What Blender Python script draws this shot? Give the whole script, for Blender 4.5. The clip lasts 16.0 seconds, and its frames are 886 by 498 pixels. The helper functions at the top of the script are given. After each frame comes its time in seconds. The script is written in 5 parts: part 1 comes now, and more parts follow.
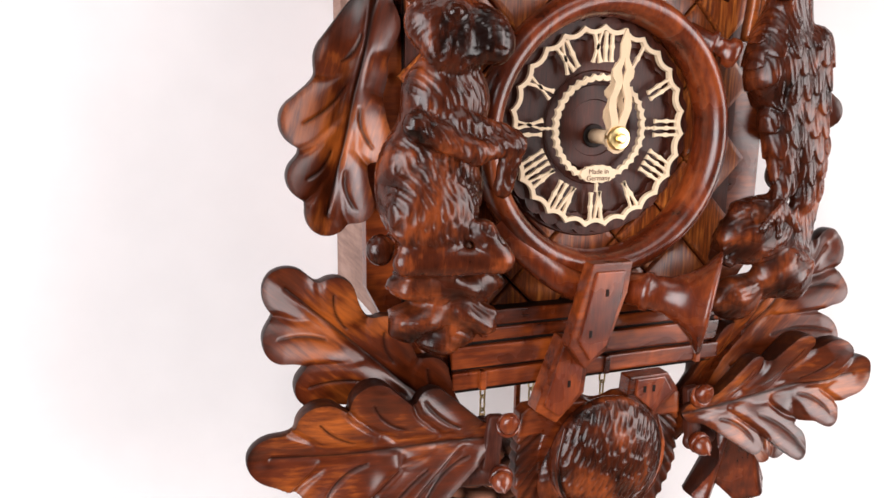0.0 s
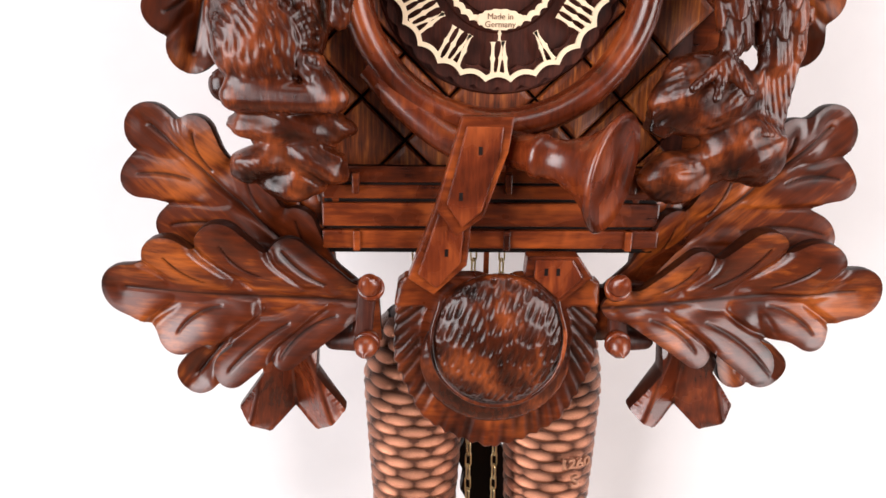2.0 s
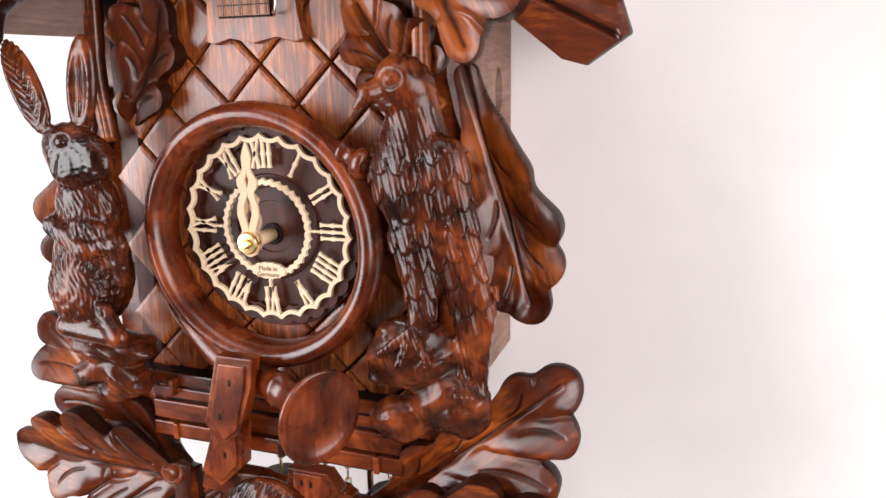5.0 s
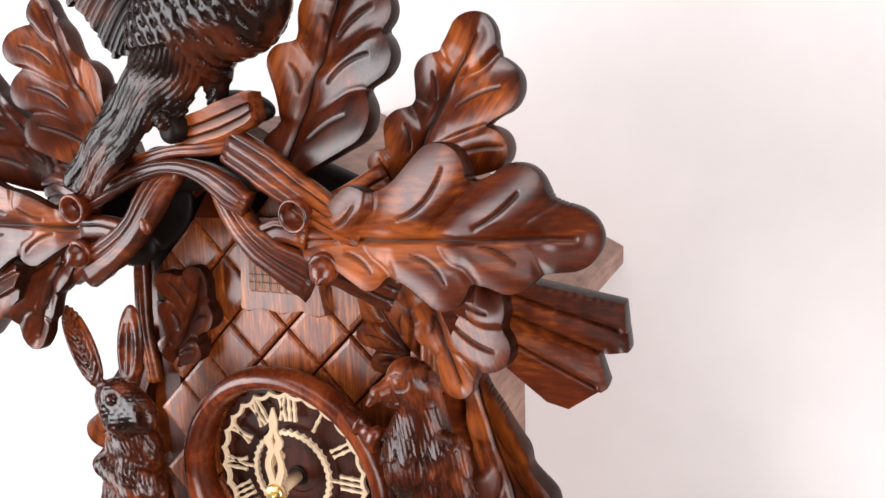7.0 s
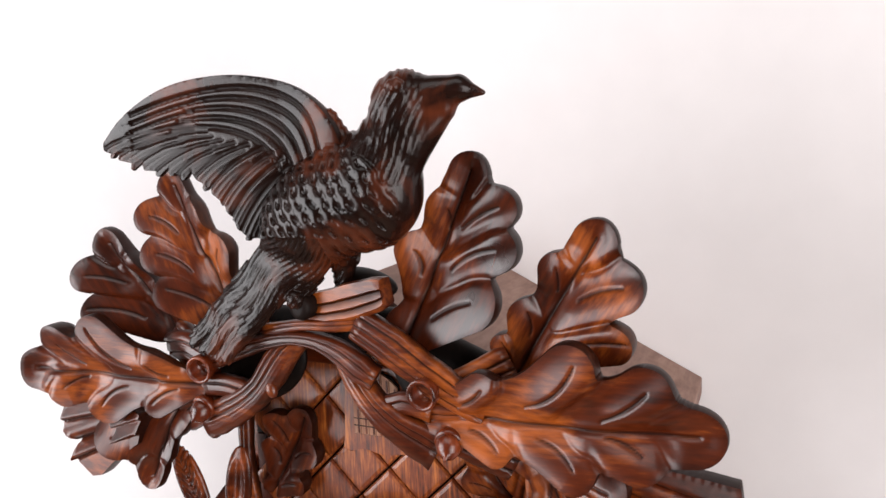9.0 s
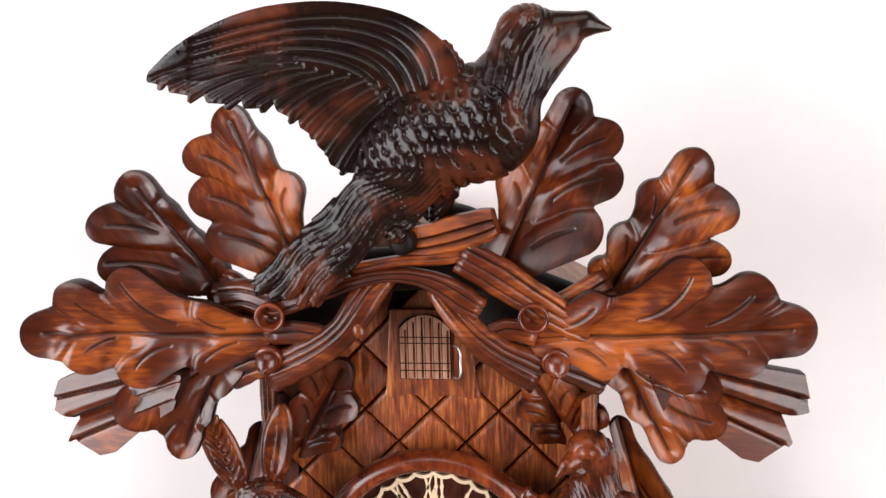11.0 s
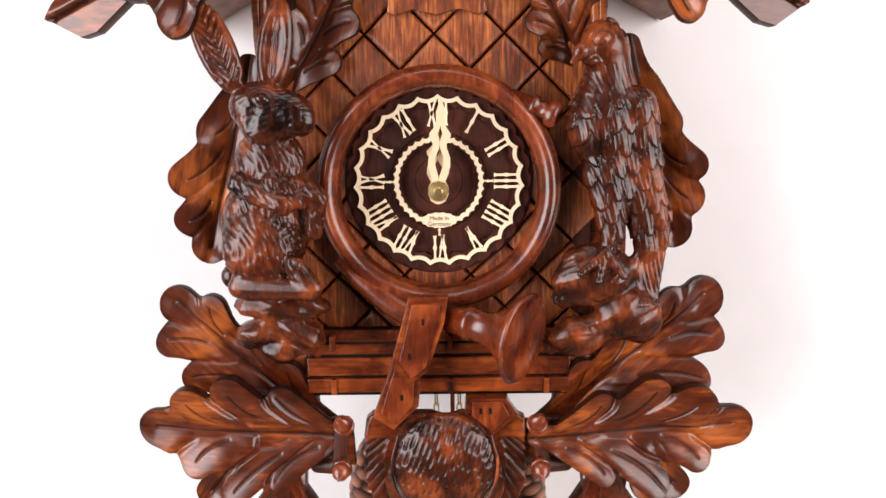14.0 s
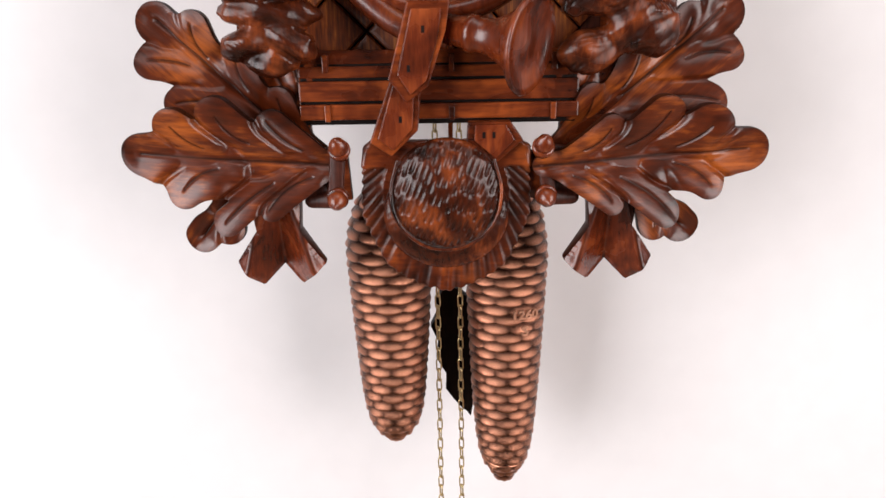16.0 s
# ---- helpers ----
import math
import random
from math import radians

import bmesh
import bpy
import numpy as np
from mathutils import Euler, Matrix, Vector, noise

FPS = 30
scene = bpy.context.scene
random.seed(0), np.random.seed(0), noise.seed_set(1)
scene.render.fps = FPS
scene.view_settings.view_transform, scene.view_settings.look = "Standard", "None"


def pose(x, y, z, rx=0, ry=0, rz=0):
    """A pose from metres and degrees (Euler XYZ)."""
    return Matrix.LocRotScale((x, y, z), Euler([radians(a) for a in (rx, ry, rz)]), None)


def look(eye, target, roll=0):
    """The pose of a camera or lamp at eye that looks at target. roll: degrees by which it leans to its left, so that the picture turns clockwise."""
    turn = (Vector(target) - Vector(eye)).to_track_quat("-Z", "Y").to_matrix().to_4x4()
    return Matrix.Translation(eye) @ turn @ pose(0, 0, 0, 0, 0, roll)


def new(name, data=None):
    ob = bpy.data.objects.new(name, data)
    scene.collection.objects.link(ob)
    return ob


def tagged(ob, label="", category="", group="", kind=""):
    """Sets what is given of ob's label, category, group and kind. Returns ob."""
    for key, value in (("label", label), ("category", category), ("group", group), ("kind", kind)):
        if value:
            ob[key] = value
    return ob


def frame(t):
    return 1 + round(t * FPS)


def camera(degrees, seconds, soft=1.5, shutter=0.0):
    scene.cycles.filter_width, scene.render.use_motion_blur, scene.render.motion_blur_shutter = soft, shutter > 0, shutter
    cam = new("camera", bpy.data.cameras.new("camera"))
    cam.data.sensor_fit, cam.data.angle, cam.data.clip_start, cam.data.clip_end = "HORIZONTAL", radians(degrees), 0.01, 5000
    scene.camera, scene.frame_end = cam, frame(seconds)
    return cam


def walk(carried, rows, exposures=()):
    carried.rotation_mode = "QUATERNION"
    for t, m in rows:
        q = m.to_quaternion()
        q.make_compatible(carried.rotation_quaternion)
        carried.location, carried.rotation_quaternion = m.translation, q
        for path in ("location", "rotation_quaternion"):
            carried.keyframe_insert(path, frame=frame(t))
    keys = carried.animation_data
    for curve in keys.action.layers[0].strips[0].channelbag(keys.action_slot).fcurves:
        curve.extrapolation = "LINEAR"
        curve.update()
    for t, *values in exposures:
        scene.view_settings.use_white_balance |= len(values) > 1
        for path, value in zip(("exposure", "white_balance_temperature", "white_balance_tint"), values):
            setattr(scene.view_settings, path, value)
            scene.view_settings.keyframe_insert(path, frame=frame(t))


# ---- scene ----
cam = camera(62.0, 16.0)
PATH = [
    (0, (-0.197, -0.438, 1.623), (0.47, 1.403, 1.212), 0.7),
    (0.5, (-0.194, -0.454, 1.601), (0.424, 1.386, 1.12), 1.0),
    (1, (-0.166, -0.463, 1.583), (0.333, 1.403, 1.063), 1.2),
    (1.5, (-0.101, -0.463, 1.577), (0.192, 1.441, 1.038), 1.1),
    (2, (-0.032, -0.455, 1.579), (0.035, 1.462, 1.013), 0.8),
    (2.5, (0.028, -0.447, 1.583), (-0.108, 1.462, 1.0), 0.3),
    (3, (0.083, -0.449, 1.587), (-0.199, 1.451, 1.03), 0.2),
    (3.2, (0.103, -0.451, 1.593), (-0.226, 1.441, 1.034), 0.2),
    (5.3, (0.232, -0.44, 1.709), (-0.446, 1.386, 1.256), -1.1),
    (5.5, (0.238, -0.442, 1.724), (-0.448, 1.385, 1.283), -1.0),
    (6, (0.248, -0.438, 1.755), (-0.47, 1.383, 1.345), -1.3),
    (6.5, (0.249, -0.436, 1.784), (-0.506, 1.374, 1.391), -1.7),
    (7, (0.246, -0.437, 1.811), (-0.542, 1.363, 1.438), -1.9),
    (7.5, (0.243, -0.444, 1.836), (-0.574, 1.347, 1.479), -2.0),
    (8, (0.246, -0.45, 1.856), (-0.612, 1.328, 1.531), -2.3),
    (8.5, (0.237, -0.457, 1.874), (-0.632, 1.317, 1.566), -2.5),
    (9, (0.208, -0.467, 1.884), (-0.607, 1.335, 1.589), -2.4),
    (9.2, (0.194, -0.47, 1.886), (-0.587, 1.348, 1.598), -2.3),
    (11.3, (0.047, -0.536, 1.844), (-0.109, 1.432, 1.526), -1.3),
    (11.5, (0.044, -0.544, 1.83), (-0.094, 1.427, 1.519), -1.4),
    (12, (0.027, -0.555, 1.798), (-0.047, 1.417, 1.472), -1.2),
    (12.5, (0.019, -0.554, 1.761), (-0.033, 1.419, 1.436), -1.0),
    (13, (0.016, -0.551, 1.72), (-0.031, 1.422, 1.4), -0.9),
    (13.5, (0.014, -0.548, 1.677), (-0.029, 1.426, 1.356), -1.0),
    (14, (0.011, -0.545, 1.645), (-0.012, 1.423, 1.29), -0.8),
    (14.5, (0.001, -0.546, 1.625), (0.035, 1.405, 1.185), -0.5),
    (15, (0.003, -0.548, 1.59), (0.03, 1.395, 1.118), -0.5),
    (15.5, (0.001, -0.545, 1.563), (0.028, 1.381, 1.023), -0.6),
    (16, (0.002, -0.544, 1.54), (0.008, 1.358, 0.922), -0.9),
]
walk(cam, [(t, look(eye, target, roll)) for t, eye, target, roll in PATH], [(0.0, 0.07), (1.0, 0.04), (1.5, 0.12), (3.0, 0.32), (6.0, 0.02), (7.5, -0.05), (8.5, -0.2), (9.2, -0.28), (11.5, 0.08), (12.5, 0.18), (13.5, 0.28), (14.5, 0.2), (15.0, 0.18), (16.0, -0.14)])

# ---- light: two soft lamps in front of the white wall, plus an added overhead fill ----
world = bpy.data.worlds.new("world")
world.use_nodes = True
scene.world = world
world.node_tree.nodes["Background"].inputs[0].default_value = (1.0, 0.97, 0.96, 1)
world.node_tree.nodes["Background"].inputs[1].default_value = 0.1
scene.view_settings.exposure = 0.0


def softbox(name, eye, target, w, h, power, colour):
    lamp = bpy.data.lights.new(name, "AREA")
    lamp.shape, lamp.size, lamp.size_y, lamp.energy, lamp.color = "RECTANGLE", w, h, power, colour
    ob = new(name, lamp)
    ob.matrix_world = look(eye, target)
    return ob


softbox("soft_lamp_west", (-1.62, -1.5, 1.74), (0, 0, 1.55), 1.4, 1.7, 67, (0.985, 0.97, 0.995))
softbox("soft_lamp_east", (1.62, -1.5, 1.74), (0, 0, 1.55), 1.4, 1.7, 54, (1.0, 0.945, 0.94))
# weak fill from above, added without a known source
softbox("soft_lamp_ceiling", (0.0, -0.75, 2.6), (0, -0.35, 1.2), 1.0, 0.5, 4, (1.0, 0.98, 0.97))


# ---- materials ----
def material(name, rough=0.5, metal=0.0):
    m = bpy.data.materials.new(name)
    m.use_nodes = True
    b = m.node_tree.nodes["Principled BSDF"]
    b.inputs["Roughness"].default_value, b.inputs["Metallic"].default_value = rough, metal
    return m, m.node_tree, b


def node(tree, kind, **values):
    n = tree.nodes.new(kind)
    for key, value in values.items():
        n.inputs[key.replace("_", " ")].default_value = value
    return n


def ramp(tree, source, stops):
    r = tree.nodes.new("ShaderNodeValToRGB")
    while len(r.color_ramp.elements) < len(stops):
        r.color_ramp.elements.new(0.5)
    for e, (p, c) in zip(r.color_ramp.elements, stops):
        e.position, e.color = p, (*c, 1)
    tree.links.new(source, r.inputs[0])
    return r.outputs[0]


def wood(name, dark, mid, light, rough=0.3, stretch=(1, 1, 0.12), grain=420, bump=0.12, coat=0.3, seedpos=0.0, strokes=0.0, patch=28, fine_part=0.5, gloss=0.5):
    """Stained, lacquered carving wood: fine grain along one axis, broad uneven staining, slight gloss changes."""
    m, t, b = material(name, rough)
    co = t.nodes.new("ShaderNodeTexCoord")
    info = t.nodes.new("ShaderNodeObjectInfo")
    shift = t.nodes.new("ShaderNodeVectorMath")
    shift.operation = "MULTIPLY_ADD"
    t.links.new(info.outputs["Random"], shift.inputs[0])
    shift.inputs[1].default_value = (3.1, 1.7, 2.3)
    t.links.new(co.outputs["Object"], shift.inputs[2])
    mp = t.nodes.new("ShaderNodeMapping")
    mp.inputs["Scale"].default_value = stretch
    t.links.new(shift.outputs[0], mp.inputs[0])
    fine = node(t, "ShaderNodeTexNoise", Scale=grain, Detail=4.0, Roughness=0.65)
    t.links.new(mp.outputs[0], fine.inputs["Vector"])
    broad = node(t, "ShaderNodeTexNoise", Scale=patch, Detail=3.0, Roughness=0.6, Distortion=0.6)
    t.links.new(shift.outputs[0], broad.inputs["Vector"])
    mix = t.nodes.new("ShaderNodeMix")
    mix.inputs[0].default_value = fine_part
    t.links.new(broad.outputs[0], mix.inputs[2])
    t.links.new(fine.outputs[0], mix.inputs[3])
    col = ramp(t, mix.outputs[0], [(0.36, dark), (0.5, mid), (0.65, light)])
    # vertex mask: staining of cuts and rims, with recess shade painted in
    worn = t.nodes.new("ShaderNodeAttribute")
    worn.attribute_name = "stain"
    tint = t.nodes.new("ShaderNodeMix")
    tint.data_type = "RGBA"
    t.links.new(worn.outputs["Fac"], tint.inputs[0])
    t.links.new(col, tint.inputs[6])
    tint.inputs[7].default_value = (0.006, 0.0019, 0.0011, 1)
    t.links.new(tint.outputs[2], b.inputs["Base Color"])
    rr = t.nodes.new("ShaderNodeMapRange")
    rr.inputs[3].default_value, rr.inputs[4].default_value = rough - 0.06, rough + 0.12
    t.links.new(broad.outputs[0], rr.inputs[0])
    matte = t.nodes.new("ShaderNodeMath")
    matte.operation = "MULTIPLY_ADD"
    t.links.new(worn.outputs["Fac"], matte.inputs[0])
    matte.inputs[1].default_value = 0.2
    t.links.new(rr.outputs[0], matte.inputs[2])
    t.links.new(matte.outputs[0], b.inputs["Roughness"])
    sheen = t.nodes.new("ShaderNodeMapRange")
    sheen.inputs[3].default_value, sheen.inputs[4].default_value = gloss, gloss * 0.15
    t.links.new(worn.outputs["Fac"], sheen.inputs[0])
    t.links.new(sheen.outputs[0], b.inputs["Specular IOR Level"])
    b.inputs["Coat Weight"].default_value, b.inputs["Coat Roughness"].default_value = coat * 0.3, 0.22
    bp = node(t, "ShaderNodeBump", Strength=bump, Distance=0.0006)
    t.links.new(fine.outputs[0], bp.inputs["Height"])
    last = bp
    if strokes:
        m2 = t.nodes.new("ShaderNodeMapping")
        m2.inputs["Scale"].default_value = (1, 1, 0.11)
        m2.inputs["Rotation"].default_value = (0, 0.25, 0)
        t.links.new(co.outputs["Object"], m2.inputs[0])
        cut = node(t, "ShaderNodeTexNoise", Scale=800.0, Detail=3.0, Distortion=0.9)
        t.links.new(m2.outputs[0], cut.inputs["Vector"])
        b2 = node(t, "ShaderNodeBump", Strength=strokes, Distance=0.0016)
        t.links.new(cut.outputs[0], b2.inputs["Height"])
        t.links.new(bp.outputs[0], b2.inputs["Normal"])
        last = b2
    t.links.new(last.outputs[0], b.inputs["Normal"])
    return m


LEAF = wood("leaf_wood", (0.024, 0.0040, 0.0012), (0.092, 0.0145, 0.0027), (0.39, 0.090, 0.0125), rough=0.28, gloss=0.5, stretch=(0.12, 1, 1), grain=420, coat=0.2, patch=16, fine_part=0.3)
HORN = wood("horn_wood", (0.030, 0.0048, 0.0016), (0.115, 0.0175, 0.0040), (0.29, 0.058, 0.0122), rough=0.24, coat=0.4, gloss=0.55, fine_part=0.3)
PANEL = wood("panel_wood", (0.055, 0.0082, 0.0017), (0.22, 0.043, 0.0066), (0.54, 0.160, 0.027), rough=0.36, gloss=0.85, stretch=(1, 1, 0.07), grain=620, coat=0.25, patch=40, fine_part=0.7)
FIGURE = wood("figure_wood", (0.006, 0.0016, 0.0009), (0.058, 0.0105, 0.0033), (0.27, 0.056, 0.013), rough=0.21, stretch=(1, 1, 0.2), grain=500, coat=0.15, strokes=0.06, patch=30, gloss=0.38, fine_part=0.25)
EAGLE = wood("eagle_wood", (0.005, 0.0022, 0.0016), (0.015, 0.0052, 0.0034), (0.10, 0.022, 0.008), rough=0.2, coat=0.0, strokes=0.03, gloss=0.3, fine_part=0.1)
BEAM = wood("beam_wood", (0.022, 0.0037, 0.0012), (0.105, 0.0168, 0.0034), (0.30, 0.060, 0.0100), rough=0.25, stretch=(0.12, 1, 1), coat=0.3, gloss=0.42, fine_part=0.3)
# near-black for stained wood, and for shade painted in hollows and holes
STAIN_SHADE = wood("dark_stain_shade", (0.003, 0.0014, 0.001), (0.006, 0.0026, 0.0018), (0.015, 0.006, 0.0035), rough=0.5, coat=0.0, gloss=0.15)
BARE = wood("bare_walnut", (0.15, 0.075, 0.055), (0.25, 0.14, 0.105), (0.36, 0.22, 0.17), rough=0.6, stretch=(0.4, 0.1, 1), grain=300, coat=0.0)
DIALWOOD = wood("dial_wood", (0.017, 0.0040, 0.002), (0.048, 0.0100, 0.0050), (0.09, 0.021, 0.010), rough=0.4, grain=600, coat=0.0, gloss=0.3)
DOORWOOD = wood("door_wood", (0.24, 0.105, 0.065), (0.40, 0.20, 0.13), (0.52, 0.30, 0.20), rough=0.55, grain=600, coat=0.0, gloss=0.2)


def plain(name, colour, rough, metal=0.0, noise_scale=300.0, spread=0.15, bump=0.1, patina=None):
    m, t, b = material(name, rough, metal)
    co = t.nodes.new("ShaderNodeTexCoord")
    n = node(t, "ShaderNodeTexNoise", Scale=noise_scale, Detail=4.0)
    t.links.new(co.outputs["Object"], n.inputs["Vector"])
    lo = tuple(c * (1 - spread) for c in colour)
    hi = tuple(min(1, c * (1 + spread)) for c in colour)
    col = ramp(t, n.outputs[0], [(0.3, lo), (0.7, hi)])
    if patina:
        worn = t.nodes.new("ShaderNodeAttribute")
        worn.attribute_name = "stain"
        tint = t.nodes.new("ShaderNodeMix")
        tint.data_type = "RGBA"
        t.links.new(worn.outputs["Fac"], tint.inputs[0])
        t.links.new(col, tint.inputs[6])
        tint.inputs[7].default_value = (*patina, 1)
        col = tint.outputs[2]
    t.links.new(col, b.inputs["Base Color"])
    bp = node(t, "ShaderNodeBump", Strength=bump, Distance=0.0004)
    t.links.new(n.outputs[0], bp.inputs["Height"])
    t.links.new(bp.outputs[0], b.inputs["Normal"])
    return m


CREAM = plain("cream_plastic", (0.72, 0.55, 0.37), 0.6, spread=0.05)
POINTER = plain("cream_pointer", (0.60, 0.43, 0.27), 0.65, spread=0.05)
LETTER = plain("brown_print", (0.12, 0.05, 0.02), 0.6)
BRASS = plain("brass", (0.85, 0.62, 0.28), 0.3, 1.0, spread=0.08)
STEEL = plain("bright_wire", (0.75, 0.72, 0.7), 0.3, 1.0)
CHAINMETAL = plain("chain_brass", (0.62, 0.48, 0.25), 0.35, 1.0)
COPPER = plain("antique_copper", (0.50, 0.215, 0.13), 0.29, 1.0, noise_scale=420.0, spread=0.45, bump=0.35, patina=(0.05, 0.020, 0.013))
CASTING = plain("worn_copper_cast", (0.42, 0.20, 0.12), 0.42, 0.4, spread=0.3)
COPPERDARK = plain("copper_patina_shade", (0.05, 0.03, 0.026), 0.6, 0.4, spread=0.4)
PAINT = plain("wall_paint", (0.80, 0.765, 0.765), 0.75, noise_scale=35.0, spread=0.015, bump=0.06)
# lining of the unseen room, dark so the wood mirrors only the lamps
ROOM = plain("dark_room_lining", (0.045, 0.04, 0.037), 0.8, noise_scale=20.0, spread=0.04)
FLOOR = plain("floor_board", (0.25, 0.19, 0.14), 0.5, noise_scale=12.0, spread=0.2)

# ---- the room ----
K = 0.0008  # metres to a unit of the clock's plan
WALL_Y = 31 * K


def box_mesh(bm, lo, hi):
    v = [bm.verts.new((x, y, z)) for x in (lo[0], hi[0]) for y in (lo[1], hi[1]) for z in (lo[2], hi[2])]
    for f in ((0, 1, 3, 2), (4, 6, 7, 5), (0, 4, 5, 1), (2, 3, 7, 6), (0, 2, 6, 4), (1, 5, 7, 3)):
        bm.faces.new([v[i] for i in f])
    return v


def finish(ob, smooth=True):
    if smooth:
        for p in ob.data.polygons:
            p.use_smooth = True
    return ob


def part(name, bm, mat, parent=None, label="", smooth=False, kind=""):
    me = bpy.data.meshes.new(name)
    bmesh.ops.recalc_face_normals(bm, faces=bm.faces)
    bm.to_mesh(me)
    bm.free()
    for m in (mat if isinstance(mat, (list, tuple)) else [mat]):
        me.materials.append(m)
    ob = new(name, me)
    ob.parent = parent
    if label or kind:
        tagged(ob, label=label, kind=kind)
    return finish(ob, smooth)


def slab(name, lo, hi, mat, label):
    bm = bmesh.new()
    box_mesh(bm, lo, hi)
    return tagged(part(name, bm, mat), label=label, category=name.split("_")[0], kind="structure")


slab("wall_north", (-2.2, WALL_Y, 0), (2.2, WALL_Y + 0.12, 2.75), PAINT, "smooth white painted wall behind the clock")
# unseen walls and ceiling, added to close the room and cut reflections
slab("wall_south", (-2.2, -3.12, 0), (2.2, -3.0, 2.75), ROOM, "unseen dark wall added to subdue reflections")
slab("wall_west", (-2.32, -3.12, 0), (-2.2, WALL_Y + 0.12, 2.75), ROOM, "unseen dark wall added to subdue reflections")
slab("wall_east", (2.2, -3.12, 0), (2.32, WALL_Y + 0.12, 2.75), ROOM, "unseen dark wall added to subdue reflections")
slab("floor", (-2.32, -3.12, -0.1), (2.32, WALL_Y + 0.12, 0), FLOOR, "plain light brown floor")
slab("ceiling", (-2.32, -3.12, 2.75), (2.32, WALL_Y + 0.12, 2.85), ROOM, "unseen dark ceiling added to subdue reflections")

# ---- the clock: everything below is drawn in plan units round the dial's middle ----
clock = new("cuckoo_clock")
clock.location = (0, 0, 1.604)
tagged(clock, "carved dark brown wooden cuckoo clock hanging on a white wall", "cuckoo clock")


def arrays(name, verts, faces, mat, parent, label="", smooth=True):
    me = bpy.data.meshes.new(name)
    me.from_pydata([tuple(v) for v in verts], [], [tuple(f) for f in faces])
    for m in (mat if isinstance(mat, (list, tuple)) else [mat]):
        me.materials.append(m)
    ob = new(name, me)
    ob.parent = parent
    if label:
        tagged(ob, label=label)
    return finish(ob, smooth)


# ---- carving by blended solids ----
def nets(D, n, lo, res):
    """The surface where D is 0, as points and quads."""
    inside = D < 0
    c = np.zeros(np.array(n) - 1, int)
    for i in (0, 1):
        for j in (0, 1):
            for k in (0, 1):
                c += inside[i:n[0] - 1 + i, j:n[1] - 1 + j, k:n[2] - 1 + k]
    live = (c > 0) & (c < 8)
    idx = np.full(live.shape, -1)
    cells = np.argwhere(live)
    idx[live] = np.arange(len(cells))
    total, hits = np.zeros((len(cells), 3)), np.zeros(len(cells))
    for axis in range(3):
        for u in (0, 1):
            for v in (0, 1):
                o = np.zeros(3, int)
                o[(axis + 1) % 3], o[(axis + 2) % 3] = u, v
                p0 = cells + o
                p1 = p0.copy()
                p1[:, axis] += 1
                a, b = D[tuple(p0.T)], D[tuple(p1.T)]
                x = (a < 0) != (b < 0)
                t = np.where(x, a / np.where(x, a - b, 1), 0)
                q = p0 + 0.0
                q[:, axis] += t
                total[x] += q[x]
                hits[x] += 1
    verts = total / hits[:, None] * res + lo
    faces = []
    for axis in range(3):
        sl0, sl1 = [slice(None)] * 3, [slice(None)] * 3
        sl0[axis], sl1[axis] = slice(0, -1), slice(1, None)
        flip = inside[tuple(sl0)] != inside[tuple(sl1)]
        e = np.argwhere(flip)
        b1, b2 = (axis + 1) % 3, (axis + 2) % 3
        ok = (e[:, b1] > 0) & (e[:, b2] > 0) & (e[:, b1] < n[b1] - 1) & (e[:, b2] < n[b2] - 1)
        e = e[ok]
        quad = []
        for u, v in ((1, 1), (0, 1), (0, 0), (1, 0)):
            q = e.copy()
            q[:, b1] -= u
            q[:, b2] -= v
            quad.append(idx[tuple(q.T)])
        quad = np.stack(quad, 1)
        out = inside[tuple(sl0)][tuple(e.T)]
        quad[~out] = quad[~out][:, ::-1]
        faces.append(quad)
    return verts, np.concatenate(faces)


def segment(P, a, b):
    a, b = np.array(a, float), np.array(b, float)
    d = b - a
    t = np.clip((P - a) @ d / (d @ d), 0, 1)
    return np.sqrt(((P - a - t[:, None] * d) ** 2).sum(1)), t


def blend(D, d, k):
    h = np.maximum(k - np.abs(D - d), 0) / k
    return np.minimum(D, d) - h * h * k * 0.25


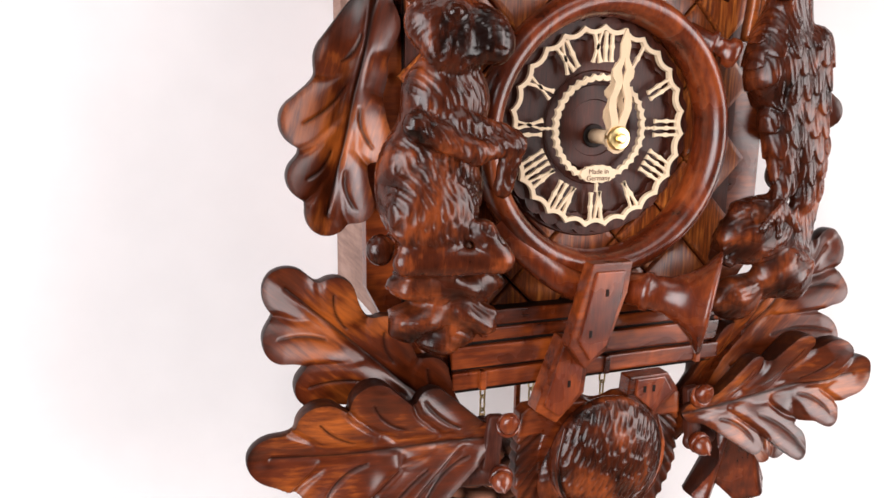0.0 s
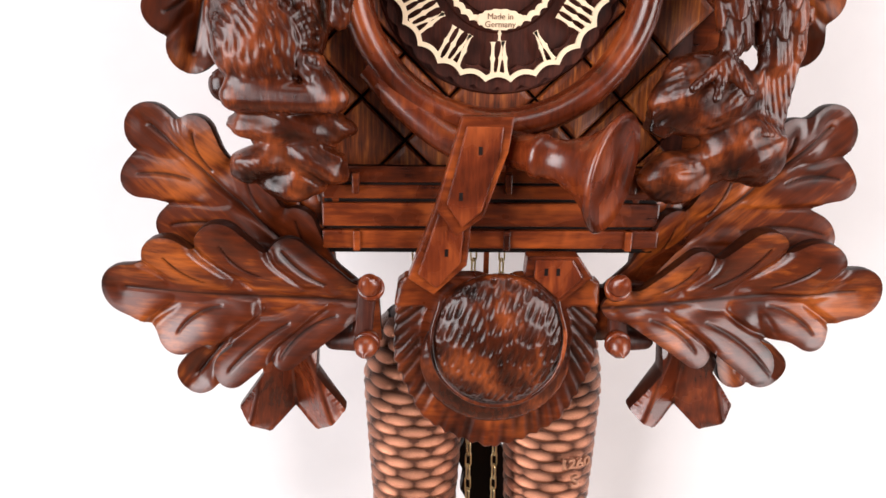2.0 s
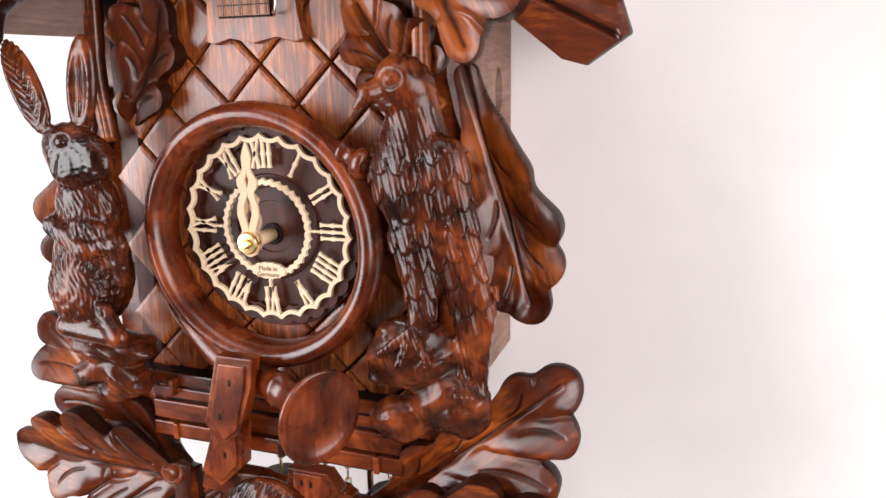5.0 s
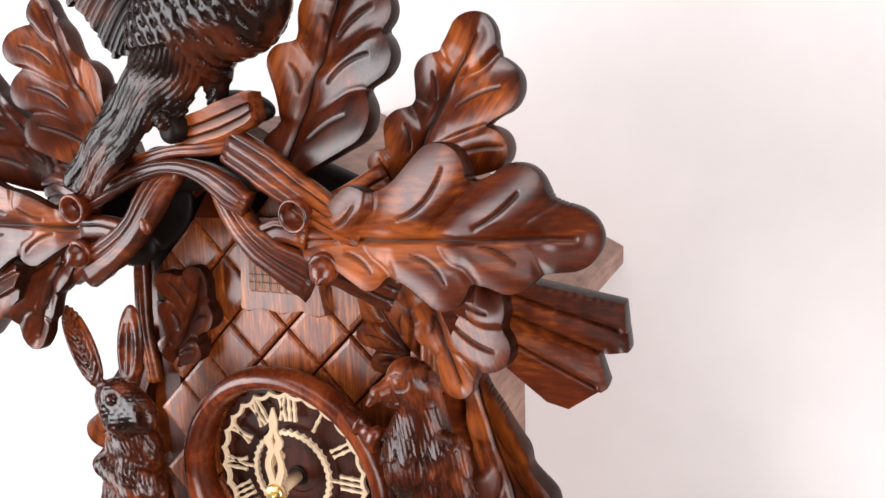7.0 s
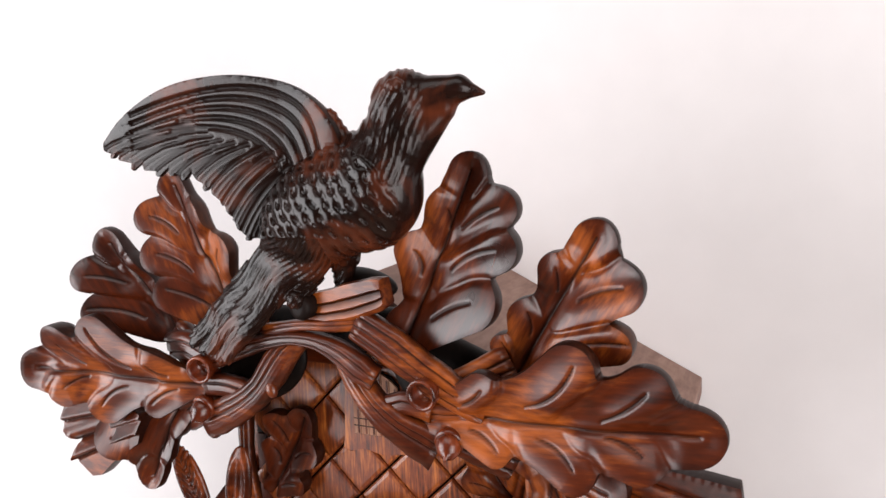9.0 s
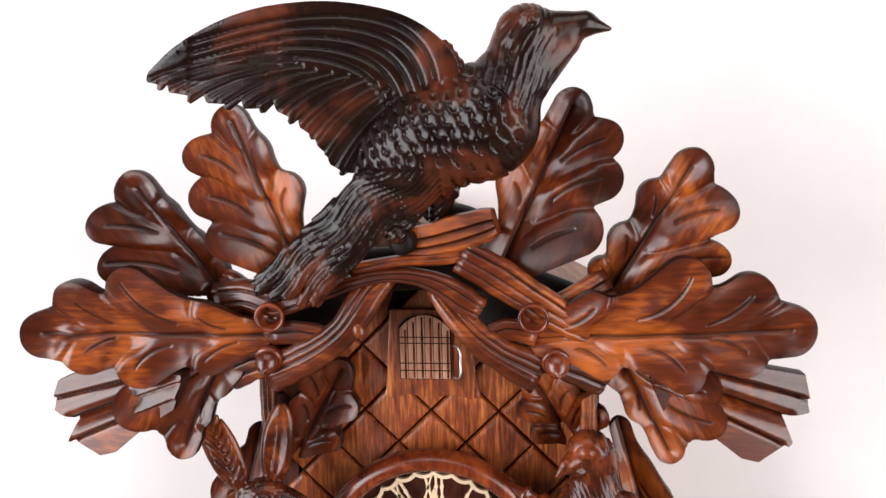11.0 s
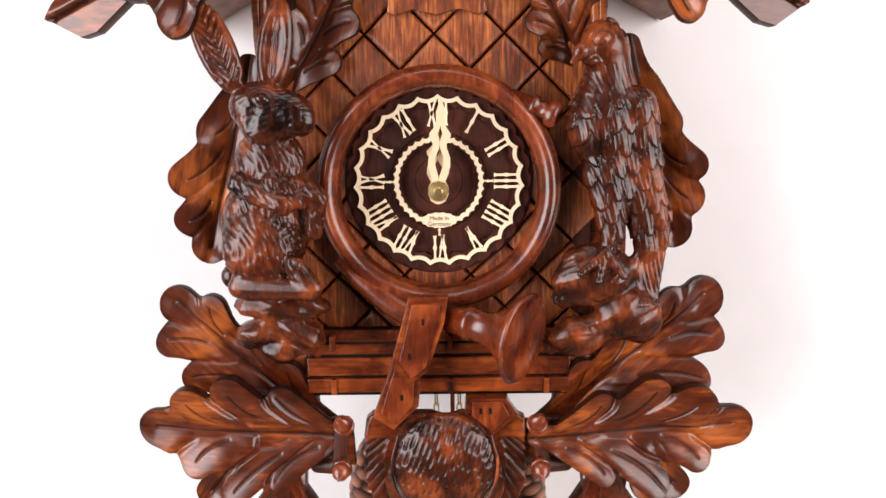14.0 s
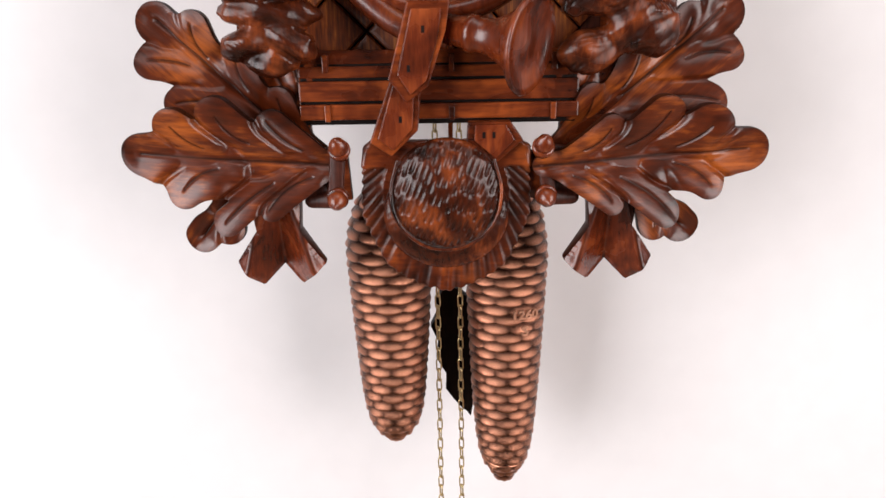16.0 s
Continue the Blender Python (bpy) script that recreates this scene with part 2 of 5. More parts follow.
def sheet(S, H, lo, n, res, thick, stain, warp, under=1.5):
    """A carved board: its outline where S is 0, front height H, joined to a plain back; warp bends the whole."""
    S, H, stain = S.reshape(n), H.reshape(n), stain.reshape(n)
    gx, gy = lo[0] + res * np.arange(n[0]), lo[1] + res * np.arange(n[1])
    PX, PY = np.meshgrid(gx, gy, indexing="ij")
    keep = S < -0.3 * res
    quad = keep[:-1, :-1] & keep[1:, :-1] & keep[1:, 1:] & keep[:-1, 1:]
    cells = np.argwhere(quad)
    ids = np.arange(n[0] * n[1]).reshape(n)
    a, b = cells.T
    F = np.stack((ids[a, b], ids[a + 1, b], ids[a + 1, b + 1], ids[a, b + 1]), 1)
    E = np.concatenate([F[:, (i, (i + 1) % 4)] for i in range(4)])
    key = E[:, 0] * (n[0] * n[1]) + E[:, 1]
    back = E[:, 1] * (n[0] * n[1]) + E[:, 0]
    rim = E[~np.isin(key, back)]
    edge = np.unique(rim)
    X, Y = PX.ravel().copy(), PY.ravel().copy()
    gxS, gyS = np.gradient(S, res)
    gxS, gyS, s0 = gxS.ravel()[edge], gyS.ravel()[edge], S.ravel()[edge]
    g2 = np.maximum(gxS ** 2 + gyS ** 2, 0.3)
    X[edge] -= np.clip(s0 / g2, -2 * res, 2 * res) * gxS
    Y[edge] -= np.clip(s0 / g2, -2 * res, 2 * res) * gyS
    nx, ny = np.zeros(len(X)), np.zeros(len(X))
    gl = np.sqrt(g2)
    nx[edge], ny[edge] = gxS / gl, gyS / gl
    used = np.unique(F)
    new_id = np.full(n[0] * n[1], -1)
    new_id[used] = np.arange(len(used))
    x, y, z, st = X[used], Y[used], H.ravel()[used].copy(), stain.ravel()[used].copy()
    rows = [(x, y, z, st)]
    V = [np.stack((x, y, z), 1)]
    SV = [st]
    faces = [new_id[F]]
    re = new_id[rim]
    ev = np.unique(re)
    eid = np.full(len(used), -1)
    eid[ev] = np.arange(len(ev))
    enx, eny = nx[used][ev], ny[used][ev]
    start = len(used)
    prev = None
    ztop = z[ev]
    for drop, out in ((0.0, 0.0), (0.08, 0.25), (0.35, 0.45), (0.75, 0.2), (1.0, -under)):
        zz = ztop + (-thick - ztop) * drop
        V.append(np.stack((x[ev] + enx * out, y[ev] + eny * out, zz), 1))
        # side walls take 0.8 of the dark tint, the back 0.6
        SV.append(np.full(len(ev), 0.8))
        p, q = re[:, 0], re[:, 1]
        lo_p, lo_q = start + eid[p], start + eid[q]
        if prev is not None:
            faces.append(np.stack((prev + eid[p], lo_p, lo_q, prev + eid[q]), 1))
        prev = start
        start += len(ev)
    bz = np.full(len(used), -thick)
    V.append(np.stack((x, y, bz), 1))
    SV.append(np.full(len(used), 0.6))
    inner = np.full(len(used), 0)
    inner[:] = start + np.arange(len(used))
    inner[ev] = prev + eid[ev]
    faces.append(inner[new_id[F]][:, ::-1])
    V, SV, F = np.concatenate(V), np.concatenate(SV), np.concatenate(faces)
    return warp(V), F, SV


def vein_line(P, a, b, sag):
    """Distance to a slightly bowed incised line, and how far along it."""
    a, b = np.array(a, float), np.array(b, float)
    d = b - a
    side = np.array((-d[1], d[0]))
    t = np.clip((P - a) @ d / (d @ d), 0, 1)
    c = a + t[:, None] * d + (sag * 4 * t * (1 - t))[:, None] * side
    return np.sqrt(((P - c) ** 2).sum(1)), t


def leaf(base, tip, lobes, tip_r=0.085, thick=9.0, bend=0.0, fold=0.2, curve=0.0, turn=0.0, wave=2.0, flip=1, seed=1, relief=1.0, neck=0.05, core=0.62, flute=2.2, mat=None, name="oak_leaf", label="", res=0.95):
    """A carved oak leaf from base to tip. Each lobe: place along and beside the midrib and radius, in lengths of the leaf."""
    rng = random.Random(seed)
    B, T = Vector(base), Vector(tip)
    X = T - B
    L = X.length
    X.normalize()
    N = Vector((0, -1, 0))
    N = (N - X * N.dot(X)).normalized()
    Y = N.cross(X)
    spin = Matrix.Rotation(radians(turn), 3, X)
    N, Y = spin @ N, spin @ Y
    fingers = []
    for lobe in lobes:
        u, v, r = lobe[:3]
        v = v * flip
        u0 = lobe[3] if len(lobe) > 3 else max(0.0, u - 0.10 - abs(v) * 0.75)
        fingers.append(((u0 * L, 0), (u * L, v * L), r * L))
    half = max(abs(f[1][1]) + f[2] for f in fingers) + 4
    left = min(min(f[1][0] - f[2] for f in fingers), 0) - neck * L - 4
    lo, hi = np.array((left, -half)), np.array((L + 4, half))
    n = tuple(np.ceil((hi - lo) / res).astype(int) + 1)
    gx, gy = [lo[i] + res * np.arange(n[i]) for i in (0, 1)]
    P = np.stack(np.meshgrid(gx, gy, indexing="ij"), -1).reshape(-1, 2)
    dm, tm = segment(P, (0.0, 0), ((1 - tip_r) * L, 0))
    S = dm - L * (neck + (tip_r * 0.8 - neck) * tm)
    d, _ = segment(P, ((0.93 - tip_r) * L, 0), ((1 - tip_r) * L, 0))
    S = blend(S, d - tip_r * L, 3)
    up = max(f[1][1] + f[2] for f in fingers)
    down = max(f[2] - f[1][1] for f in fingers)
    across = np.where(P[:, 1] > 0, max(up, 1), max(down, 1)) * core
    oval = np.sqrt(((P[:, 0] - 0.52 * L) / (0.46 * L)) ** 2 + (P[:, 1] / across) ** 2)
    S = blend(S, (oval - 1) * min(up, down) * core, 3)
    tilt, weight = np.zeros(len(P)), np.full(len(P), 1e-3)
    vein = np.full(len(P), 99.0)
    near, second = d / (tip_r * L), np.full(len(P), 9.0)
    lean = (rng.choice((-1, 1)), rng.choice((-1, 1)))
    for a, b, r in fingers:
        d, t = segment(P, a, b)
        S = blend(S, d - r * (0.95 + 0.05 * t), 4.0)
        q = d / r
        second = np.minimum(second, np.maximum(near, q))
        near = np.minimum(near, q)
        w = np.exp(-(d / r) ** 2 * 2.2)
        dx, dy = b[0] - a[0], b[1] - a[1]
        off = ((P[:, 0] - a[0]) * -dy + (P[:, 1] - a[1]) * dx) / math.hypot(dx, dy)
        lift = rng.uniform(-0.3, 0.9) * r * 0.4
        roll = lean[b[1] > 0] * rng.uniform(0.5, 0.95) * (1 if rng.random() < 0.8 else -0.6)
        fall = roll * off / (0.55 * r)
        tilt += w * (t * lift + 0.30 * r * fall / np.sqrt(1 + fall * fall))
        weight += w
        sag = rng.uniform(0.05, 0.12) * (-1 if b[1] > 0 else 1)
        s0, s1 = rng.uniform(0.26, 0.42), rng.uniform(0.98, 1.15)
        dv, tv = vein_line(P, (a[0] + dx * s0, a[1] + dy * s0), (a[0] + dx * s1, a[1] + dy * s1), sag)
        vein = np.minimum(vein, dv / (0.45 + 0.55 * np.sin(np.pi * np.clip(tv * 0.9 + 0.08, 0, 1)) ** 0.6))
    rib, tr = segment(P, (-neck * L, 0), ((1 - tip_r * 0.9) * L, 0))
    side = np.clip(np.abs(P[:, 1]) / (0.08 * L), 0, 1)
    pillow = -0.1 * np.clip(near, 0, 1.3) ** 2 - flute * side * np.exp(-((second - near) / 0.3) ** 2) * np.clip(near - 0.1, 0, 1)
    bowl = 0.12 * np.clip(np.abs(P[:, 1]) - 2, 0, 60) - 2.6 * np.exp(-(rib / (0.055 * L)) ** 2)
    H = relief * (pillow + np.clip(tilt / (weight + 0.03), -7, 8) + bowl)
    lip = 0.6
    near_edge = np.clip(lip + S, 0, lip)
    H = H - (lip - np.sqrt(np.maximum(lip * lip - near_edge ** 2, 0)))
    H = H - 1.5 * np.exp(-(vein / 0.85) ** 2)
    rim_w = 0.95 + 0.7 * (1 - tr)
    H = H - 1.9 * np.exp(-(rib / rim_w) ** 2) + 0.25 * np.exp(-((rib - rim_w - 1.8) / 1.6) ** 2)
    H = np.maximum(H, -thick + 3.5)
    # dark rims and veins: staining, plus the grooves' own shade as colour
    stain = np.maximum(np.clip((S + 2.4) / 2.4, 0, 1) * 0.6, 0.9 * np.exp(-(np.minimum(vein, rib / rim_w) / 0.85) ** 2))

    def warp(V):
        x, y, z = V.T
        u = x / L
        z = z + bend * L * u * u + fold * np.abs(y) + wave * np.sin(u * 6.0 + seed * 1.7 + 1.5 * np.sign(flip) * y / half)
        y = y + curve * flip * L * np.sin(np.pi * np.clip(u, 0, 1))
        return np.stack((x, y, z), 1)

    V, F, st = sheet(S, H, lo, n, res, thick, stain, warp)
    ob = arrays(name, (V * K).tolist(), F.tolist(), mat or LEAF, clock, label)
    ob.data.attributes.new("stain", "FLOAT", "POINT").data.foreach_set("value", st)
    place = Matrix((X, Y, N)).transposed().to_4x4()
    place.translation = B * K
    ob.matrix_basis = place
    return ob


def outline_field(P, pts):
    """Signed distance to a closed outline."""
    d = np.full(len(P), 1e9)
    inside = np.zeros(len(P), bool)
    for (x0, y0), (x1, y1) in zip(pts, pts[1:] + pts[:1]):
        d = np.minimum(d, segment(P, (x0, y0), (x1, y1))[0])
        if y0 != y1:
            cross = (P[:, 1] > min(y0, y1)) & (P[:, 1] <= max(y0, y1))
            inside ^= cross & (P[:, 0] < x0 + (P[:, 1] - y0) * (x1 - x0) / (y1 - y0))
    return np.where(inside, -d, d)


def line_field(P, pts):
    return np.min([segment(P, p, q)[0] for p, q in zip(pts, pts[1:])], axis=0)


def shingle(u, v):
    """Overlapping rounded scales, 0 at the root and 1 at the free end; u runs down, v across."""
    row = np.floor(u)
    h = np.zeros(len(u))
    done = np.zeros(len(u), bool)
    for k in (row - 1, row):
        off = 0.5 * (k % 2)
        dv = v + off - np.floor(v + off) - 0.5
        reach = 0.95 + 0.75 * np.sqrt(np.clip(1 - (2 * dv) ** 2, 0, 1))
        val = (u - k) / reach
        take = ~done & (val <= 1)
        h[take] = val[take] * (1 - 0.5 * np.abs(2 * dv[take]) ** 2)
        done |= take
    return h


def gouge(u, v, pitch, length):
    """Short chisel strokes running along v: 1 in the cut, 0 between."""
    lean = u / pitch + 0.25 * np.sin(v / length * 2.2)
    col = np.floor(lean)
    hop = np.sin(col * 12.9898 + 4.1) * 43758.5453
    w = v / length + hop - np.floor(hop)
    return np.clip(1 - np.abs(2 * (lean - col) - 1) * 1.3, 0, 1) ** 0.8 * np.abs(np.sin(np.pi * w)) ** 0.5


def tuft(u, v, pitch, length):
    """Short stop cuts of a chisel in staggered columns: deepening along v, ending abruptly."""
    col = np.floor(u / pitch)
    hop = np.sin(col * 12.9898 + 4.1) * 43758.5453
    w = v / length + hop - np.floor(hop)
    w = w - np.floor(w)
    f = u / pitch - col
    return np.clip(1.15 - np.abs(2 * f - 1) * 1.2, 0, 1) * w * np.clip(5 * (1 - w), 0, 1)


def ridge(u):
    """A saw of flat facets meeting in sharp ridges, 0 to 1, one to a unit of u."""
    return np.abs(2 * (u - np.floor(u)) - 1)


def band(name, pts, deep, mat, label="", lines=(-0.4, 0.45), parent=None, seed=3, step=6.0, cut=0.35, tilt=0.0, flat=False):
    """A flat faceted branch along points (x, y, z, width) with incised lines and sawn ends."""
    rng = random.Random(seed)
    Q = [Vector(p[:3]) for p in pts]
    W = [p[3] for p in pts]
    rows = []
    for i in range(len(Q) - 1):
        p0, p1, p2, p3 = Q[max(i - 1, 0)], Q[i], Q[i + 1], Q[min(i + 2, len(Q) - 1)]
        k = max(2, int((p2 - p1).length / step))
        for j in range(k + (i == len(Q) - 2)):
            t = j / k
            c = 0.5 * (2 * p1 + (p2 - p0) * t + (2 * p0 - 5 * p1 + 4 * p2 - p3) * t * t + (3 * p1 - p0 - 3 * p2 + p3) * t ** 3)
            rows.append((c, W[i] + (W[i + 1] - W[i]) * t))
    prof = [(-1.0, 0.1), (-0.92, 0.62)]
    for s0 in lines:
        prof += [(s0 - 0.11, 0.98), (s0 - 0.02, 0.98 - cut), (s0 + 0.05, 0.96)]
    prof += [(0.72, 0.9), (0.95, 0.5), (1.0, 0.05), (0.9, -0.7), (-0.9, -0.7)]
    if not flat:
        prof = []
        for i in range(25):
            s0 = -1 + i / 12
            f = 0.12 + 0.88 * max(0.0, 1 - abs(s0) ** 3.5) ** 0.6
            f -= sum(0.26 * math.exp(-((s0 - c) / 0.07) ** 2) + 0.14 * (s0 > c) * (1 - s0) for c in lines)
            prof.append((s0, f))
        prof += [(0.9, -0.7), (-0.9, -0.7)]
    uneven = [rng.uniform(-0.08, 0.08) for _ in prof]
    bm = bmesh.new()
    layer = bm.verts.layers.float.new("stain")
    rings = []
    for i, (c, w) in enumerate(rows):
        d = (rows[min(i + 1, len(rows) - 1)][0] - rows[max(i - 1, 0)][0]).normalized()
        side = d.cross(Vector((0, -1, 0))).normalized()
        nrm = side.cross(d).normalized()
        if nrm.y > 0:
            nrm = -nrm
        grow = 1 + rng.uniform(-0.06, 0.06)
        ring = []
        for (s0, f), more in zip(prof, uneven):
            f = f + ((more if flat else 0.4 * more) + rng.uniform(-0.02, 0.02) if f > 0.3 else 0) + tilt * s0
            ring.append(bm.verts.new((c + side * s0 * w * 0.5 * grow + nrm * f * deep) * K))
        rings.append(ring)
    for p, q in zip(rings, rings[1:]):
        for i in range(len(p)):
            j = (i + 1) % len(p)
            bm.faces.new((p[i], p[j], q[j], q[i]))
    for ring in (rings[0][::-1], rings[-1]):
        mid = bm.verts.new(sum((v.co for v in ring), Vector()) / len(ring))
        for i in range(len(ring)):
            bm.faces.new((ring[i], ring[(i + 1) % len(ring)], mid))
    bmesh.ops.recalc_face_normals(bm, faces=bm.faces)
    # incised lines stained dark; flanks and back darkened as painted shade
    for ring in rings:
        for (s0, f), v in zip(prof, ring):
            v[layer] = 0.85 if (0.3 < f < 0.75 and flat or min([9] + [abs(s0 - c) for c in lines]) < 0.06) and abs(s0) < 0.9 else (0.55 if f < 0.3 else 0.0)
    return part(name, bm, mat, parent or clock, label, smooth=not flat)


def rot_y(deg):
    a = radians(deg)
    return np.array(((math.cos(a), 0, math.sin(a)), (0, 1, 0), (-math.sin(a), 0, math.cos(a))))


def solid(P, prim):
    kind = prim[0]
    if kind == "e":  # ellipsoid: centre, radii, turn about the line of sight, turn about the upright
        c, r = np.array(prim[1], float), np.array(prim[2], float)
        Q = P - c
        if len(prim) > 4 and prim[4]:
            Q = Q @ rot_y(prim[4])
        if len(prim) > 5 and prim[5]:
            a = radians(prim[5])
            Q = Q @ np.array(((math.cos(a), -math.sin(a), 0), (math.sin(a), math.cos(a), 0), (0, 0, 1)))
        k0 = np.sqrt((Q / r) ** 2 @ np.ones(3))
        k1 = np.sqrt((Q / (r * r)) ** 2 @ np.ones(3)) + 1e-9
        return k0 * (k0 - 1) / k1
    if kind == "c":  # tapered limb: two ends, two radii, flattening along the line of sight
        a, b = np.array(prim[1], float), np.array(prim[2], float)
        r1, r2 = prim[4], prim[5]
        flat = prim[6] if len(prim) > 6 else 1.0
        s = np.array((1, flat, 1.0))
        Q, d = (P - a) * s, (b - a) * s
        t = np.clip(Q @ d / (d @ d), 0, 1)
        return np.sqrt(((Q - t[:, None] * d) ** 2).sum(1)) - (r1 + (r2 - r1) * t)
    if kind == "d":  # oval disc facing the viewer
        c, r = np.array(prim[1], float), np.array(prim[2], float)
        Q = P - c
        flat = (np.sqrt((Q[:, 0] / r[0]) ** 2 + (Q[:, 2] / r[2]) ** 2) - 1) * min(r[0], r[2])
        Q = np.stack((flat, np.abs(Q[:, 1]) - r[1]), 1)
        return np.sqrt((np.maximum(Q, 0) ** 2).sum(1)) + np.minimum(Q.max(1), 0) - 2.0
    if kind == "b":  # rounded block
        c, r = np.array(prim[1], float), np.array(prim[2], float)
        Q = P - c
        if len(prim) > 4 and prim[4]:
            Q = Q @ rot_y(prim[4])
        if len(prim) > 5 and prim[5]:
            a = radians(prim[5])
            Q = Q @ np.array(((1, 0, 0), (0, math.cos(a), -math.sin(a)), (0, math.sin(a), math.cos(a))))
        Q = np.abs(Q) - r
        return np.sqrt((np.maximum(Q, 0) ** 2).sum(1)) + np.minimum(Q.max(1), 0) - 2.0


def limits(prims, pad):
    lo, hi = np.full(3, 1e9), np.full(3, -1e9)
    for p in prims:
        if p[0] in "ebd":
            c, r = np.array(p[1], float), 1.5 * max(p[2]) if (len(p) > 4 and p[4] or len(p) > 5 and p[5]) else np.array(p[2], float)
            lo, hi = np.minimum(lo, c - r - 2), np.maximum(hi, c + r + 2)
        else:
            for q, r in ((p[1], p[4]), (p[2], p[5])):
                lo, hi = np.minimum(lo, np.array(q) - r), np.maximum(hi, np.array(q) + r)
    return lo - pad, hi + pad


def carve(name, prims, cuts, mat, label, res=1.5, detail=None, parent=None, add=(), merge=()):
    """One smooth closed mesh out of blended solids (surface nets)."""
    lo, hi = limits(prims, 4)
    n = np.ceil((hi - lo) / res).astype(int) + 1
    ax = [lo[i] + res * np.arange(n[i]) for i in range(3)]
    G = np.stack(np.meshgrid(*ax, indexing="ij"), -1).reshape(-1, 3)
    D = None
    for p in prims:
        d = solid(G, p)
        if D is None:
            D = d
        else:
            k = max(p[3], 0.1)
            h = np.maximum(k - np.abs(D - d), 0) / k
            D = np.minimum(D, d) - h * h * k * 0.25
    for p in cuts:
        d = -solid(G, p)
        k = max(p[3], 0.1)
        h = np.maximum(k - np.abs(D - d), 0) / k
        D = np.maximum(D, d) + h * h * k * 0.25
    for p in add:
        D = np.minimum(D, solid(G, p))
    if detail:
        near = np.abs(D) < 6
        D[near] = D[near] + detail(G[near])
    verts, faces = nets(D.reshape(n), n, lo, res)
    # deeper cuts get darker: recess shade put into the colour with the staining
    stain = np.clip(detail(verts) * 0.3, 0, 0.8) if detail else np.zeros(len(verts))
    if merge:
        for V2, F2, st2 in merge:
            faces = np.concatenate((faces, F2 + len(verts)))
            verts = np.concatenate((verts, V2))
            stain = np.concatenate((stain, st2))
    verts = verts * K
    me = bpy.data.meshes.new(name)
    me.from_pydata(verts.tolist(), [], faces.tolist())
    me.materials.append(mat)
    me.attributes.new("stain", "FLOAT", "POINT").data.foreach_set("value", stain)
    ob = new(name, me)
    ob.parent = parent or clock
    if label:
        tagged(ob, label=label)
    return finish(ob)


def lathe(profile, centre, axis, steps=48, closed=False):
    """A turned shape: (radius, height) along axis from centre, in plan units."""
    bm = bmesh.new()
    z = Vector(axis).normalized()
    x = z.orthogonal().normalized()
    y = z.cross(x)
    rings = []
    for r, h in profile:
        rings.append([bm.verts.new((Vector(centre) + z * h + (x * math.cos(a) + y * math.sin(a)) * max(r, 0.01)) * K) for a in (2 * math.pi * i / steps for i in range(steps))])
    pairs = list(zip(rings, rings[1:] + rings[:1])) if closed else list(zip(rings, rings[1:]))
    for p, q in pairs:
        for i in range(steps):
            bm.faces.new((p[i], p[(i + 1) % steps], q[(i + 1) % steps], q[i]))
    if not closed:
        bm.faces.new(rings[0][::-1])
        bm.faces.new(rings[-1])
    return bm


def bevel_all(bm, width, segments=2):
    bmesh.ops.bevel(bm, geom=bm.edges[:], offset=width * K, segments=segments, affect="EDGES", profile=0.6)
    return bm


def prism(points, y0, y1):
    """A flat shape, points (x, z), from the front y0 to the back y1."""
    bm = bmesh.new()
    a = [bm.verts.new((x * K, y0 * K, z * K)) for x, z in points]
    b = [bm.verts.new((x * K, y1 * K, z * K)) for x, z in points]
    bm.faces.new(a)
    bm.faces.new(b[::-1])
    for i in range(len(a)):
        j = (i + 1) % len(a)
        bm.faces.new((a[i], b[i], b[j], a[j]))
    return bm


# ---- case and roof ----
def side_board(x0, x1):
    """An upright board with an oval sound hole cut through."""
    bm = bmesh.new()
    lo, hi, c, r, n = (-113.5, -122), (29, 182), (-7, 88), (10, 17), 32
    loops = []
    for x in (x0, x1):
        inner, outer = [], []
        for i in range(n):
            a = 2 * math.pi * (i + 0.5) / n
            dy, dz = math.cos(a), math.sin(a)
            inner.append(bm.verts.new((x * K, (c[0] + r[0] * dy) * K, (c[1] + r[1] * dz) * K)))
            ty = ((hi[0] if dy > 0 else lo[0]) - c[0]) / dy
            tz = ((hi[1] if dz > 0 else lo[1]) - c[1]) / dz
            y, z = (c[0] + ty * dy, c[1] + ty * dz * 1.0) if ty < tz else (c[0] + tz * dy, c[1] + tz * dz)
            corners = [(yy, zz) for yy in (lo[0], hi[0]) for zz in (lo[1], hi[1])]
            for yy, zz in corners:
                if abs(math.atan2(zz - c[1], yy - c[0]) - math.atan2(dz, dy)) < math.pi / n:
                    y, z = yy, zz
            outer.append(bm.verts.new((x * K, y * K, z * K)))
        loops.append((inner, outer))
    (ia, oa), (ib, ob) = loops
    for i in range(n):
        j = (i + 1) % n
        bm.faces.new((ia[i], ia[j], oa[j], oa[i]))
        bm.faces.new((ib[i], ob[i], ob[j], ib[j]))
        bm.faces.new((ia[i], ib[i], ib[j], ia[j]))
        bm.faces.new((oa[i], oa[j], ob[j], ob[i]))
    return bm


